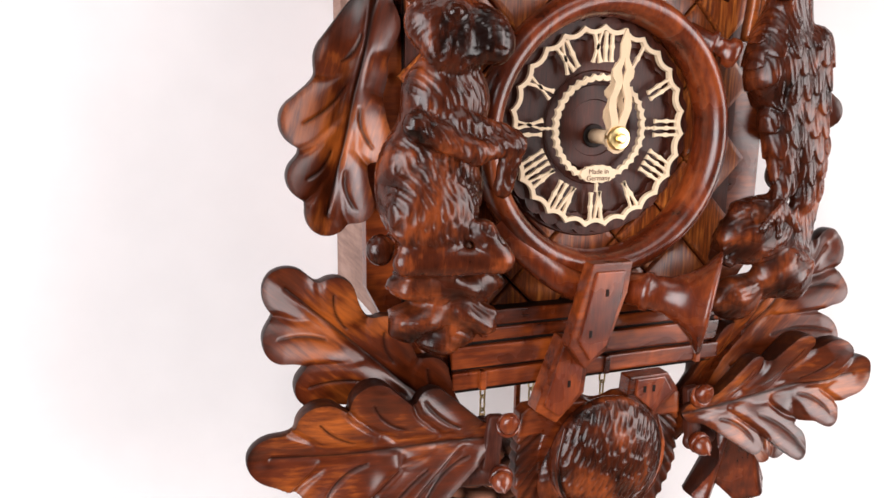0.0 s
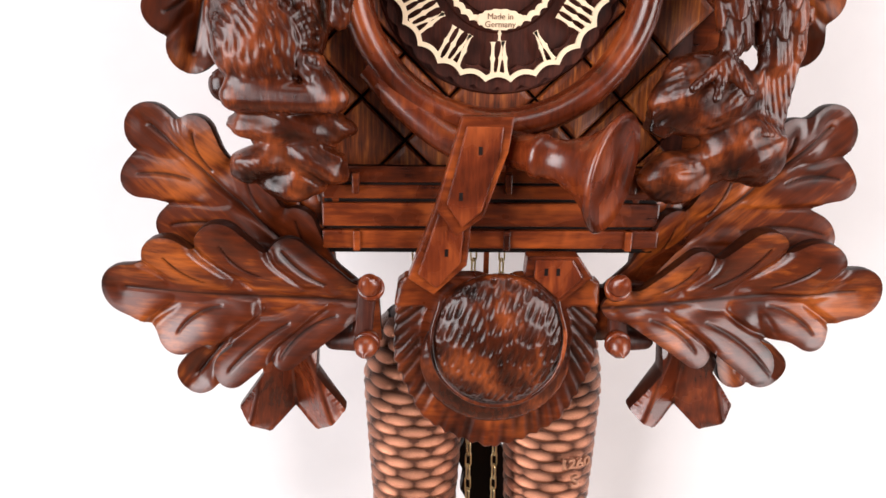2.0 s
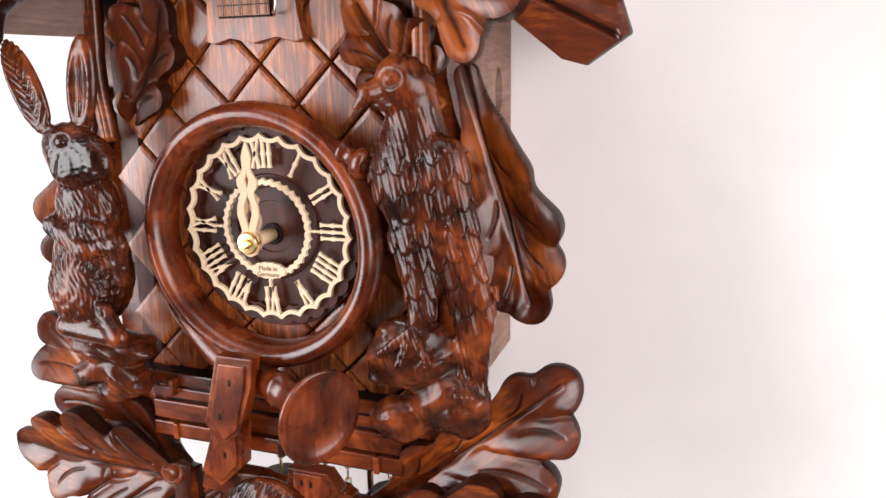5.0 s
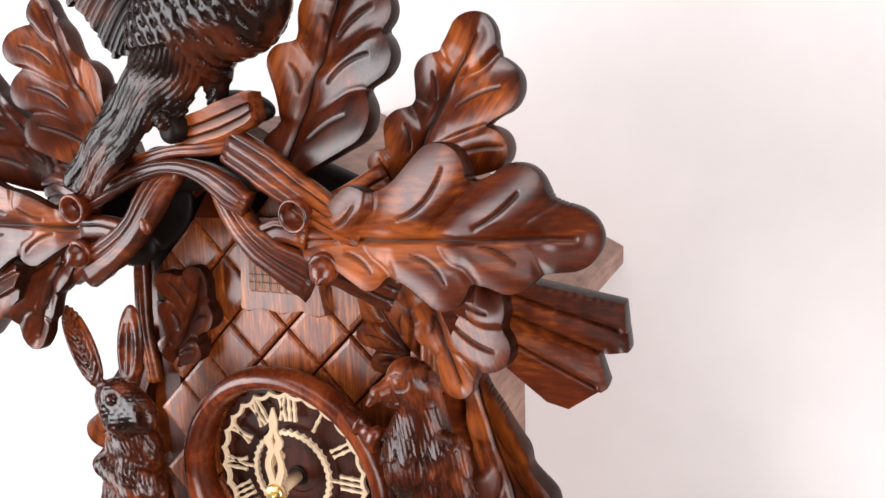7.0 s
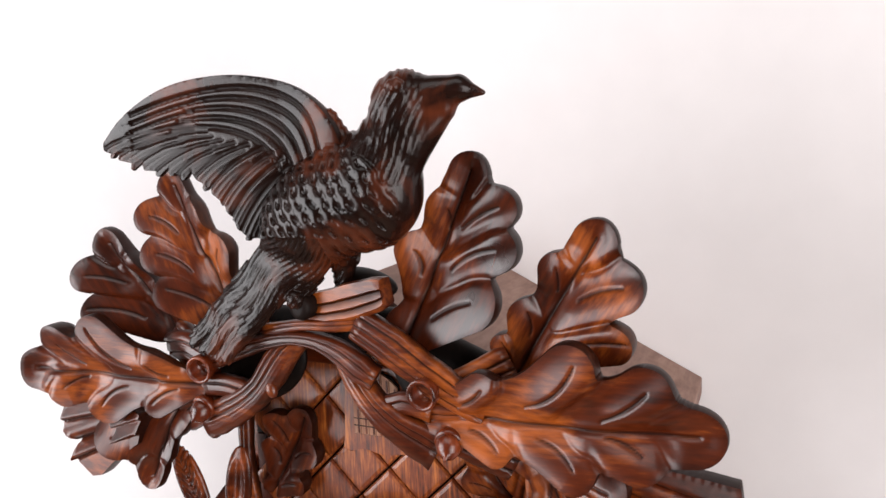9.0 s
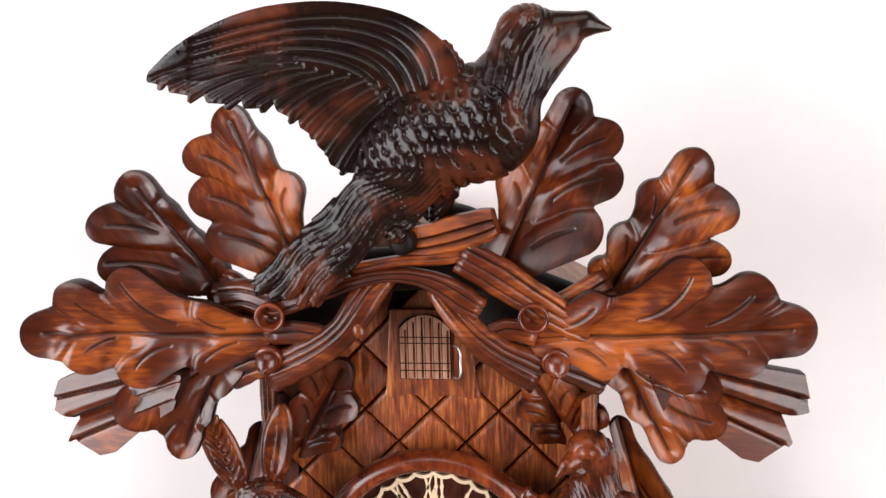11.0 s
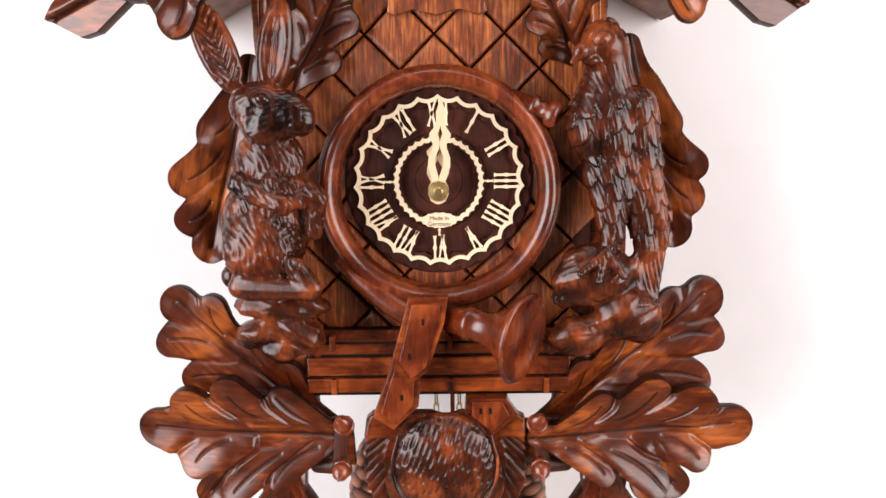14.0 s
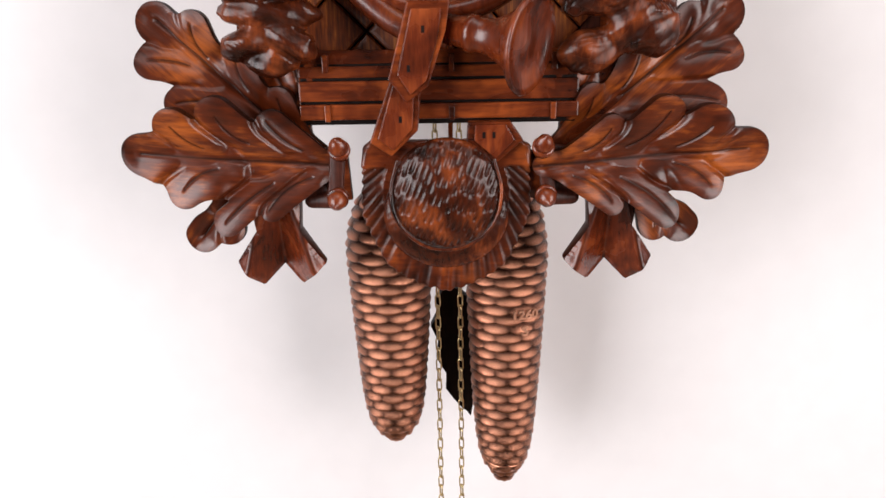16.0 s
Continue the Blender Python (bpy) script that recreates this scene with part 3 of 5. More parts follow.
for sx in (-1, 1):
    part("case_side", side_board(sx * 118, sx * 128), BARE, clock, "plain walnut side board with an oval sound hole")
bm = bmesh.new()
box_mesh(bm, (-117 * K, -113 * K, -122 * K), (117 * K, 29 * K, -113 * K))
part("case_bottom", bm, BARE, clock)
bm = bmesh.new()
box_mesh(bm, (-117 * K, 20 * K, -112 * K), (117 * K, 29 * K, 182 * K))
part("case_back", bm, BARE, clock)
for sx in (-1, 1):
    pts = [(0, 258), (sx * 210, 149), (sx * 210, 135), (0, 243)]
    part("roof_board", bevel_all(prism(pts, -165, 29), 1), BARE, clock, "sloping bare walnut roof board")
part("front_backing", prism([(-128, -123), (128, -123), (132, -112), (147, -92), (147, 40), (133, 78), (128, 100), (128, 178), (0, 242), (-128, 178), (-128, 100), (-133, 78), (-142, 40), (-142, -92), (-132, -112)], -124, -114), BEAM, clock, "dark brown carved front board")

# lattice of raised diamonds on the front
S = 25.5
panel = part("front_panel", prism([(-120, -120), (120, -120), (120, 178), (0, 236), (-120, 178)], -125.5, -124), STAIN_SHADE, clock, "golden brown front panel carved with a diamond lattice")


def diamond_mesh():
    bm = bmesh.new()
    rings = []
    for half, y in ((S - 1.1, 0), (S - 1.2, -3.6), (S - 2.6, -5.2), (S - 6, -5.6)):
        rings.append([bm.verts.new((dx * half * K, y * K, dz * half * K)) for dx, dz in ((1, 0), (0, 1), (-1, 0), (0, -1))])
    for p, q in zip(rings, rings[1:]):
        for t in range(4):
            bm.faces.new((p[t], p[(t + 1) % 4], q[(t + 1) % 4], q[t]))
    bm.faces.new(rings[-1])
    bmesh.ops.recalc_face_normals(bm, faces=bm.faces)
    me = bpy.data.meshes.new("lattice_diamond")
    bm.to_mesh(me)
    bm.free()
    me.materials.append(PANEL)
    return me


DIAMOND = diamond_mesh()
for i in range(-9, 10):
    for j in range(-9, 10):
        cx, cz = 3 + (i - j) * S, 110 + S + (i + j) * S
        if abs(cx) > 110 or cz < -122 or cz > 222 - abs(cx) * 0.5:
            continue
        ob = new("lattice_diamond", DIAMOND)
        ob.parent = panel
        ob.location = (cx * K, -125.4 * K, cz * K)

# panel edges in darker wood colour, standing for the shade beside the figures
for x0, x1 in ((-119, -103), (106, 119)):
    bm = bmesh.new()
    box_mesh(bm, (x0 * K, -128 * K, -100 * K), (x1 * K, -121 * K, 120 * K))
    part("panel_edge", bm, DIALWOOD, clock)

# ---- ledge under the front ----
bm = bmesh.new()
box_mesh(bm, (-95 * K, -150 * K, -158 * K), (101 * K, -60 * K, -108 * K))
ledge = part("ledge", bevel_all(bm, 1.5), STAIN_SHADE, clock, "moulded reddish brown wooden ledge")
for z0, z1, y in ((-154, -143, -157), (-141, -127, -155), (-125, -117, -152), (-115.5, -106, -151)):
    bm = bmesh.new()
    box_mesh(bm, (-96 * K, y * K, z0 * K), (102 * K, -149 * K, z1 * K))
    part("moulding", bevel_all(bm, 1.2), BEAM, ledge)
for x in (-76, 12, 84):
    for z in (-120, -154):
        bm = bmesh.new()
        box_mesh(bm, ((x - 2) * K, -160 * K, (z - 1) * K), ((x + 2) * K, -151 * K, (z + 11) * K))
        part("peg", bevel_all(bm, 0.8), BEAM, ledge)

# ---- cuckoo door ----
arch = [(-30, 124), (-24, 122), (-12, 127), (5, 122), (22, 127), (34, 122), (41, 124), (36, 140), (33, 190), (-25, 190), (-28, 140)]
part("door_frame", bevel_all(prism(arch, -138, -130), 1), PANEL, clock, "carved door frame with a pointed foot")
door = part("cuckoo_door", prism([(-18, 138), (20, 138), (20, 178), (14, 184), (1, 187), (-12, 184), (-18, 178)], -140, -138.2), STAIN_SHADE, clock, "small closed cuckoo door of slats")
for i in range(6):
    x = -17.2 + i * 6.2
    top = [187 - 11 * ((u - 1) / 19) ** 2 for u in (x, x + 2.8, x + 5.6)]
    z = min(top)
    part("slat", prism([(x, 139), (x + 5.6, 139), (x + 5.6, top[2]), (x + 2.8, top[1]), (x, top[0])], -142, -139.6), DOORWOOD, door)
    bm = bmesh.new()
    box_mesh(bm, ((x + 3.3) * K, -142.5 * K, 139.5 * K), ((x + 4.6) * K, -141.6 * K, (z - 1) * K))
    part("inlaid_line", bm, BEAM, door)
for z in (145, 150.5, 165.5, 170):
    bm = bmesh.new()
    box_mesh(bm, (-17.3 * K, -142.6 * K, z * K), (19.6 * K, -141.7 * K, (z + 0.6) * K))
    part("inlaid_line", bm, STAIN_SHADE, door)


def tube(points, radius, mat, name, parent, label="", steps=10, closed=False, res=6):
    cu = bpy.data.curves.new(name, "CURVE")
    cu.dimensions, cu.bevel_depth, cu.bevel_resolution, cu.use_fill_caps, cu.resolution_u = "3D", radius * K, 4, True, res
    sp = cu.splines.new("BEZIER")
    sp.bezier_points.add(len(points) - 1)
    sp.use_cyclic_u = closed
    for b, p in zip(sp.bezier_points, points):
        b.co = Vector(p) * K
        b.handle_left_type = b.handle_right_type = "AUTO"
    tmp = bpy.data.objects.new("tmp", cu)
    me = bpy.data.meshes.new_from_object(tmp)
    bpy.data.objects.remove(tmp)
    me.materials.clear()
    me.materials.append(mat)
    ob = new(name, me)
    ob.parent = parent
    if label:
        tagged(ob, label=label)
    return finish(ob)


tube([(22, -141, 140), (26, -146, 141), (27, -147, 152), (26, -146, 163), (22, -141, 164)], 0.8, STEEL, "wire_loop", door, "thin bright wire loop")

# ---- dial ----
DX, DZ = 5.0, 4.0
dial = part("dial", lathe([(70, 8), (70, 12), (69, 13.5), (36, 13.5), (35, 12.2), (27, 12.2), (26.5, 13.2), (18, 13.2), (17.5, 12.2), (6, 12.2), (0.2, 12.2)], (DX, -120, DZ), (0, -1, 0), 96), DIALWOOD, clock, "dark brown round wooden dial with turned rings", smooth=False)


def petal_ring(name, r_in, r_out, count, y0, y1, mat, parent, inward=True, amp=2.6, label=""):
    bm = bmesh.new()
    steps = count * 8
    loops = []
    for i in range(steps):
        a = 2 * math.pi * i / steps
        u = (i % 8) / 8
        w = (2 * u - 1) ** 2 if inward else 1 - (2 * u - 1) ** 2
        ro = r_out - amp + amp * w
        ri = r_in - amp * 0.75 + amp * 0.75 * w
        c, s = math.sin(a), math.cos(a)
        loops.append([bm.verts.new(((DX + r * c) * K, y * K, (DZ + r * s) * K)) for r, y in ((ri, y1), (ri, y0), (ro, y0), (ro, y1))])
    for i in range(steps):
        p, q = loops[i], loops[(i + 1) % steps]
        for t in range(4):
            bm.faces.new((p[t], p[(t + 1) % 4], q[(t + 1) % 4], q[t]))
    return part(name, bm, mat, parent, label)


petal_ring("dial_edge", 56, 68, 30, -137, -133.2, DIALWOOD, dial, inward=False, amp=2.5)
petal_ring("minute_ring", 59.4, 62.9, 27, -141, -138, CREAM, dial, True, 3.2, "cream scalloped outer ring")
petal_ring("hour_ring", 30.2, 33.8, 36, -141, -138, CREAM, dial, True, 1.6, "cream scalloped inner ring")


def stroke(bm, x0, r0, x1, r1, w, ang):
    """A beaded stroke of a numeral at the angle of its hour."""
    c, s = math.cos(ang), math.sin(ang)
    n = 12
    left, right = [], []
    d = Vector((x1 - x0, r1 - r0)).normalized()
    side = Vector((-d.y, d.x))
    for i in range(n + 1):
        t = i / n
        half = w / 2 * (1 + 0.9 * max(0, math.cos(4 * math.pi * t)) ** 2)
        p = Vector((x0 + (x1 - x0) * t, r0 + (r1 - r0) * t))
        for lst, sg in ((left, 1), (right, -1)):
            q = p + side * half * sg
            lst.append((DX + q.x * c + q.y * s, DZ - q.x * s + q.y * c))
    f = [[bm.verts.new((x * K, y * K, z * K)) for x, z in lst] for lst in (left, right) for y in (-140.6, -138.4)]
    lf, lb, rf, rb = f
    for i in range(n):
        bm.faces.new((lf[i], lf[i + 1], rf[i + 1], rf[i]))
        bm.faces.new((lb[i], rb[i], rb[i + 1], lb[i + 1]))
        bm.faces.new((lf[i], lb[i], lb[i + 1], lf[i + 1]))
        bm.faces.new((rf[i], rf[i + 1], rb[i + 1], rb[i]))


NUMERALS = ("I", "II", "III", "IIII", "V", "VI", "VII", "VIII", "IX", "X", "XI", "XII")
for h, text in enumerate(NUMERALS, 1):
    bm = bmesh.new()
    ang = 2 * math.pi * h / 12
    widths = {"I": 4.4, "V": 7.0, "X": 7.4}
    total = sum(widths[ch] for ch in text)
    x = -total / 2
    for ch in text:
        w = widths[ch]
        m = x + w / 2
        if ch == "I":
            stroke(bm, m, 40.5, m, 58.6, 1.6, ang)
        elif ch == "V":
            stroke(bm, m, 40, m - w * 0.36, 58.6, 1.7, ang)
            stroke(bm, m, 40, m + w * 0.36, 58.6, 1.2, ang)
        else:
            stroke(bm, m + w * 0.36, 40, m - w * 0.36, 58.6, 1.7, ang)
            stroke(bm, m - w * 0.36, 40, m + w * 0.36, 58.6, 1.2, ang)
        x += w
    part("numeral", bm, CREAM, dial, "cream Roman numeral " + text)
for ang in (90, 180, 270):
    bm = bmesh.new()
    stroke(bm, 0, 32, 0, 40, 1.2, radians(ang))
    part("spoke", bm, CREAM, dial)
plate = []
for i in range(48):
    a = 2 * math.pi * i / 48
    rr = 1 + 0.05 * math.cos(14 * a)
    plate.append((DX + 13 * rr * math.cos(a), DZ - 28.5 + 5.6 * rr * math.sin(a)))
badge = part("badge", prism(plate, -142, -139), CREAM, dial, "small cream oval plate lettered Made in Germany")
for text, z in (("Made in", -28.4), ("Germany", -32.6)):
    cu = bpy.data.curves.new("lettering", "FONT")
    cu.body, cu.size, cu.align_x, cu.extrude = text, 4.6 * K, "CENTER", 0.15 * K
    tmp = bpy.data.objects.new("tmp", cu)
    me = bpy.data.meshes.new_from_object(tmp)
    bpy.data.objects.remove(tmp)
    me.materials.clear()
    me.materials.append(LETTER)
    for v in me.vertices:
        v.co = Vector((v.co.x + DX * K, -142.2 * K - v.co.z, v.co.y + (DZ + z) * K))
    ob = new("lettering", me)
    ob.parent = badge


def hand(name, scale, tilt, y0, label):
    """A pierced fretwork hand pointing up, as an outline with two holes made by bridging strips."""
    prof = [(-9, 1.6), (-7, 6), (-2, 8.6), (3, 8.2), (7, 5.6), (10, 6.5), (17, 9.2), (23, 8.8), (29, 6.0), (32, 5.5), (35, 8.2), (39, 8.8), (43, 5.2), (46, 3.4), (53, 4.0), (57, 2.6), (62, 0.6)]
    hole = {17: 2.6, 23: 3.0, 10: 0.3, 29: 0.4, 35: 0.3, 39: 1.6, 43: 0.3}
    bm = bmesh.new()
    c, s = math.cos(radians(tilt)), math.sin(radians(tilt))
    def at(x, r, y):
        return bm.verts.new(((DX + (x * c + r * s)) * K, y * K, (DZ - 5 + (-x * s + r * c)) * K))
    for sg in (-1, 1):
        loops = []
        for r, w in prof:
            inner = hole.get(r, 0.0)
            loops.append([at(sg * inner, r * scale, y0), at(sg * w * 0.86, r * scale, y0), at(sg * w * 0.86, r * scale, y0 + 2.2), at(sg * inner, r * scale, y0 + 2.2)])
        for p, q in zip(loops, loops[1:]):
            for t in range(4):
                bm.faces.new((p[t], p[(t + 1) % 4], q[(t + 1) % 4], q[t]))
        bm.faces.new(loops[0])
        bm.faces.new(loops[-1])
    return part(name, bm, POINTER, dial, label)


hand("hour_hand", 0.72, -1, -164, "cream pierced hour hand pointing to twelve")
hand("minute_hand", 1.03, 2.5, -169, "cream pierced minute hand pointing to twelve")
part("arbor_hole", lathe([(7.5, 12.6), (7.5, 13.8), (6.8, 14.1), (0.1, 14.1)], (DX, -120, DZ - 5), (0, -1, 0), 32), STAIN_SHADE, dial)
part("arbor", lathe([(4.6, 13.5), (4.6, 46)], (DX, -120, DZ - 5), (0, -1, 0), 24), POINTER, dial, "cream tube carrying the pointers", smooth=True)
part("hand_nut", lathe([(0.1, 178 - 120), (2.2, 58), (3, 57), (3.2, 54), (6.5, 53.4), (7.2, 52), (7.4, 46), (7.4, 45)][::-1], (DX, -120, DZ - 5), (0, -1, 0), 32), BRASS, dial, "round polished brass nut")
part("arbor", lathe([(3.2, 10), (3.2, 46)], (DX, -120, DZ - 5), (0, -1, 0), 20), STAIN_SHADE, dial)

# ---- hunting horn round the dial ----
horn_profile = []
for i in range(20):
    a = 2 * math.pi * i / 20
    horn_profile.append((80.5 + 8.2 * math.cos(a) - 3.0 * max(0, -math.sin(a)), 30 + 17 * math.sin(a)))
part("horn_coil", lathe(horn_profile, (DX, -120, DZ - 5), (0, -1, 0), 120, closed=True), HORN, clock, "carved brown hunting horn coiled round the dial", smooth=True)
tube([(-66, -152, -50), (-45, -158, -73), (-15, -165, -93), (10, -168, -98)], 9.0, HORN, "horn_pipe", clock)
part("horn_mouthpiece", lathe([(4.5, -22), (5, -6), (7.5, -5), (7.5, -2), (5.5, -1), (6, 6), (9, 8), (9.5, 13), (8, 15.5), (5.5, 15.4), (3, 8), (0.1, 7)], (76, -163, 56), (0.86, -0.25, -0.42), 32), HORN, clock, "turned wooden mouthpiece of the horn", smooth=True)
part("horn_bell", lathe([(10, -52), (10.5, -30), (12.5, -29), (12.5, -24), (11, -23), (12, -12), (17, -1), (24, 8), (32, 14), (33.5, 16.5), (32, 18), (27, 15.5), (17, 13), (8, 14.5), (0.1, 15)], (49, -196, -100), (0.84, -0.50, -0.16), 56), HORN, clock, "flared wooden bell of the horn", smooth=True)


def strap(points, y0, y1, holes, label):
    ob = part("strap", bevel_all(prism(points, y0, y1), 1.2), BEAM, clock, label)
    cx = sum(p[0] for p in points) / len(points)
    cz = sum(p[1] for p in points) / len(points)
    inner = [(cx + (x - cx) * 0.72, cz + (z - cz) * 0.84) for x, z in points]
    part("strap_field", bevel_all(prism(inner, y0 - 2.2, y0 + 1), 1.0), HORN, ob)
    for x, z in holes:
        part("buckle_hole", prism([(x - 1, z - 2.2), (x + 1, z - 2.2), (x + 1, z + 2.2), (x - 1, z + 2.2)], y0 - 2.6, y0), STAIN_SHADE, ob)
    return ob


strap([(-17, -74), (11, -74), (8, -93), (-4, -129), (-19, -140), (-31, -124)], -192, -178, [(-7, -92), (-17, -117)], "short carved leather-like strap end in brown wood")
strap([(-29, -122), (-9, -126), (-12, -160), (-31, -178), (-46, -168)], -177, -160, [(-24, -152)], "carved brown wooden bag strap")
strap([(23, -155), (53, -155), (62, -168), (43, -184), (22, -168)], -174, -158, [(34, -164), (41, -164)], "carved brown wooden bag strap")

# ---- game bag ----
def bag_detail(P):
    x, y, z = P.T
    u, v = x * 0.9 - z * 0.35, z * 0.9 + x * 0.25
    inside = ((x - 7) / 37) ** 2 + ((z + 205) / 38) ** 2 < 1
    return np.where(inside, 2.4 * tuft(u, -v, 4.0, 13.0), 0.3 * gouge(np.arctan2(x - 5, z + 200) * 45, z, 5, 20))


def fringe_detail(P):
    x, y, z = P.T
    a = np.arctan2(x - 7, z + 150)
    r = np.sqrt((x - 7) ** 2 + (z + 206) ** 2)
    return (1.7 * gouge(a * 62, r, 4.2, 44) + 1.5 * np.abs(np.sin(a * 9))) * (r > 46) * (z < -188)


carve("bag_fringe", [("d", (7, -158, -207), (61, 7, 74), 3), ("b", (8, -158, -192), (58, 6, 18), 4)], [("e", (8, -170, -136), (27, 60, 38), 3), ("b", (8, -158, -128), (80, 30, 39), 1)], BEAM, "fringed flat back of the carved game bag", 1.15, fringe_detail)
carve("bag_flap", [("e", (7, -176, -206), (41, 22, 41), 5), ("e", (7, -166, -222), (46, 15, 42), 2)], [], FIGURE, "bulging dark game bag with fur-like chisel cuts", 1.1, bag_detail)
tube([(-27, -184, -180), (-32, -187, -205), (-22, -188, -232), (7, -189, -245), (36, -188, -232), (46, -187, -205), (41, -184, -180)], 1.2, FIGURE, "bag_piping", clock)

# ---- animals in the round: single plain carvings ----
def fur(P):
    x, y, z = P.T
    head = (z > 40) & (z < 78)
    ear = z >= 76
    thigh = np.sqrt((x + 117) ** 2 + (z + 38) ** 2)
    ang = np.arctan2(z + 38, x + 117)
    fan = np.abs(np.sin(ang * 13)) ** 3 * ((thigh > 19) & (thigh < 29) & (ang > -0.7) & (ang < 2.6) & (y < -190)) * 1.6
    coat = 1.25 * tuft(x + 0.45 * y + 0.22 * z + 1.6 * np.sin(z * 0.23), -z - 0.4 * x, 3.8, 12) * (z > -55)
    face = 1.5 * tuft(z * 0.9 - 0.2 * x + 0.5 * y, -x, 3.5, 9)
    axis = np.where(x < -120, x + 139 + (z - 97) * 0.40, x + 102 - (z - 97) * 0.18)
    barb = np.abs(np.sin((z * 0.8 - np.abs(axis) * 1.0) * 0.62)) ** 3 * (np.abs(axis) < 9) * (y < -192)
    rock = z < -73
    chip = 0.9 * gouge(z + 0.35 * x + 2 * np.sin(x * 0.2), x, 4.2, 16) * np.clip(np.sin(x * 0.13 + z * 0.1) * np.sin(z * 0.21 - x * 0.06) * 3 - 0.2, 0, 1) + 1.9 * ridge((z + 0.45 * x + 4 * np.sin(x * 0.07)) / 15) + 1.0 * ridge((x - 0.5 * z) / 21) - 0.9
    lid = np.sqrt(((x + 110) / 4.8) ** 2 + ((z - 64) / 3.8) ** 2)
    ring = 0.7 * np.exp(-((lid - 1.3) / 0.22) ** 2) * (y < -200)
    return np.where(ear, 1.5 * barb, np.where(rock, chip, np.where(head, 0.7 * face * (lid > 1.9) + 1.2 * ring, 1.5 * coat + 0.6 * fan)))


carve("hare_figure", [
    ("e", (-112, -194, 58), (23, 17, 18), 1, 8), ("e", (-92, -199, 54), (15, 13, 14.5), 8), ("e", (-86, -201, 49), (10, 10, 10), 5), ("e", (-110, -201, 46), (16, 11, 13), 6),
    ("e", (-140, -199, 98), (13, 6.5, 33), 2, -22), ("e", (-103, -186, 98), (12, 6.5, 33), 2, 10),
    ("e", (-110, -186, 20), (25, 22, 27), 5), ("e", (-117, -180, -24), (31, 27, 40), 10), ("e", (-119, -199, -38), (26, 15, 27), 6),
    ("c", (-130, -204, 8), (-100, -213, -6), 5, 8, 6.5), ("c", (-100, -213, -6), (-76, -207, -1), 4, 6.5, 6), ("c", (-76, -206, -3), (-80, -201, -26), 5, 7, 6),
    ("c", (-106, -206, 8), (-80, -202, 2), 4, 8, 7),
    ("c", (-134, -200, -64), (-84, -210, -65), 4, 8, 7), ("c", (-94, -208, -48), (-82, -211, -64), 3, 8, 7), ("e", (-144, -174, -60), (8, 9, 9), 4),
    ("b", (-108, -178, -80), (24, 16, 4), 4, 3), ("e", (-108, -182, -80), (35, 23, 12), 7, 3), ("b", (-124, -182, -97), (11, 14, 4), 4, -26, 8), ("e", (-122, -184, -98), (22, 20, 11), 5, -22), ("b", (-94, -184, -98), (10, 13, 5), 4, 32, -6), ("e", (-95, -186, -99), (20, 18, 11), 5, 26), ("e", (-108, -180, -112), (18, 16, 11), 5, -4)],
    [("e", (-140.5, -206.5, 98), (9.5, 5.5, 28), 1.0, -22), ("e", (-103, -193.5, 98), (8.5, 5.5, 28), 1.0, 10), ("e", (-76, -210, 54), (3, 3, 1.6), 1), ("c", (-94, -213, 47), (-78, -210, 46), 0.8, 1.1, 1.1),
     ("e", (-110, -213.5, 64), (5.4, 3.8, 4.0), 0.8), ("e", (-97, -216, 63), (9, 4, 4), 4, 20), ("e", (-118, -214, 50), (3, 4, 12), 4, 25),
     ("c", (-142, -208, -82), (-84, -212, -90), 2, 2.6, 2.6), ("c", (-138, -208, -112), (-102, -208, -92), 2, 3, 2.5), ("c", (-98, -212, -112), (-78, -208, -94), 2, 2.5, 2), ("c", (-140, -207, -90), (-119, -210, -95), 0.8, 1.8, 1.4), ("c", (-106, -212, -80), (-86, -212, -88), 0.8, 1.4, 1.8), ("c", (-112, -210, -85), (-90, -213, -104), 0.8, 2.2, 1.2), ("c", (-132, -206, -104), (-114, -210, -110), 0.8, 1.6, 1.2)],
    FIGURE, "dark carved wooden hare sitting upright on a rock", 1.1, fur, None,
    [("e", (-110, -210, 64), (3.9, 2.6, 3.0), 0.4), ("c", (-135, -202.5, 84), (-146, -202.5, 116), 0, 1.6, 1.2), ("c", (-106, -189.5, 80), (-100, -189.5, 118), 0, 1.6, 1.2)])


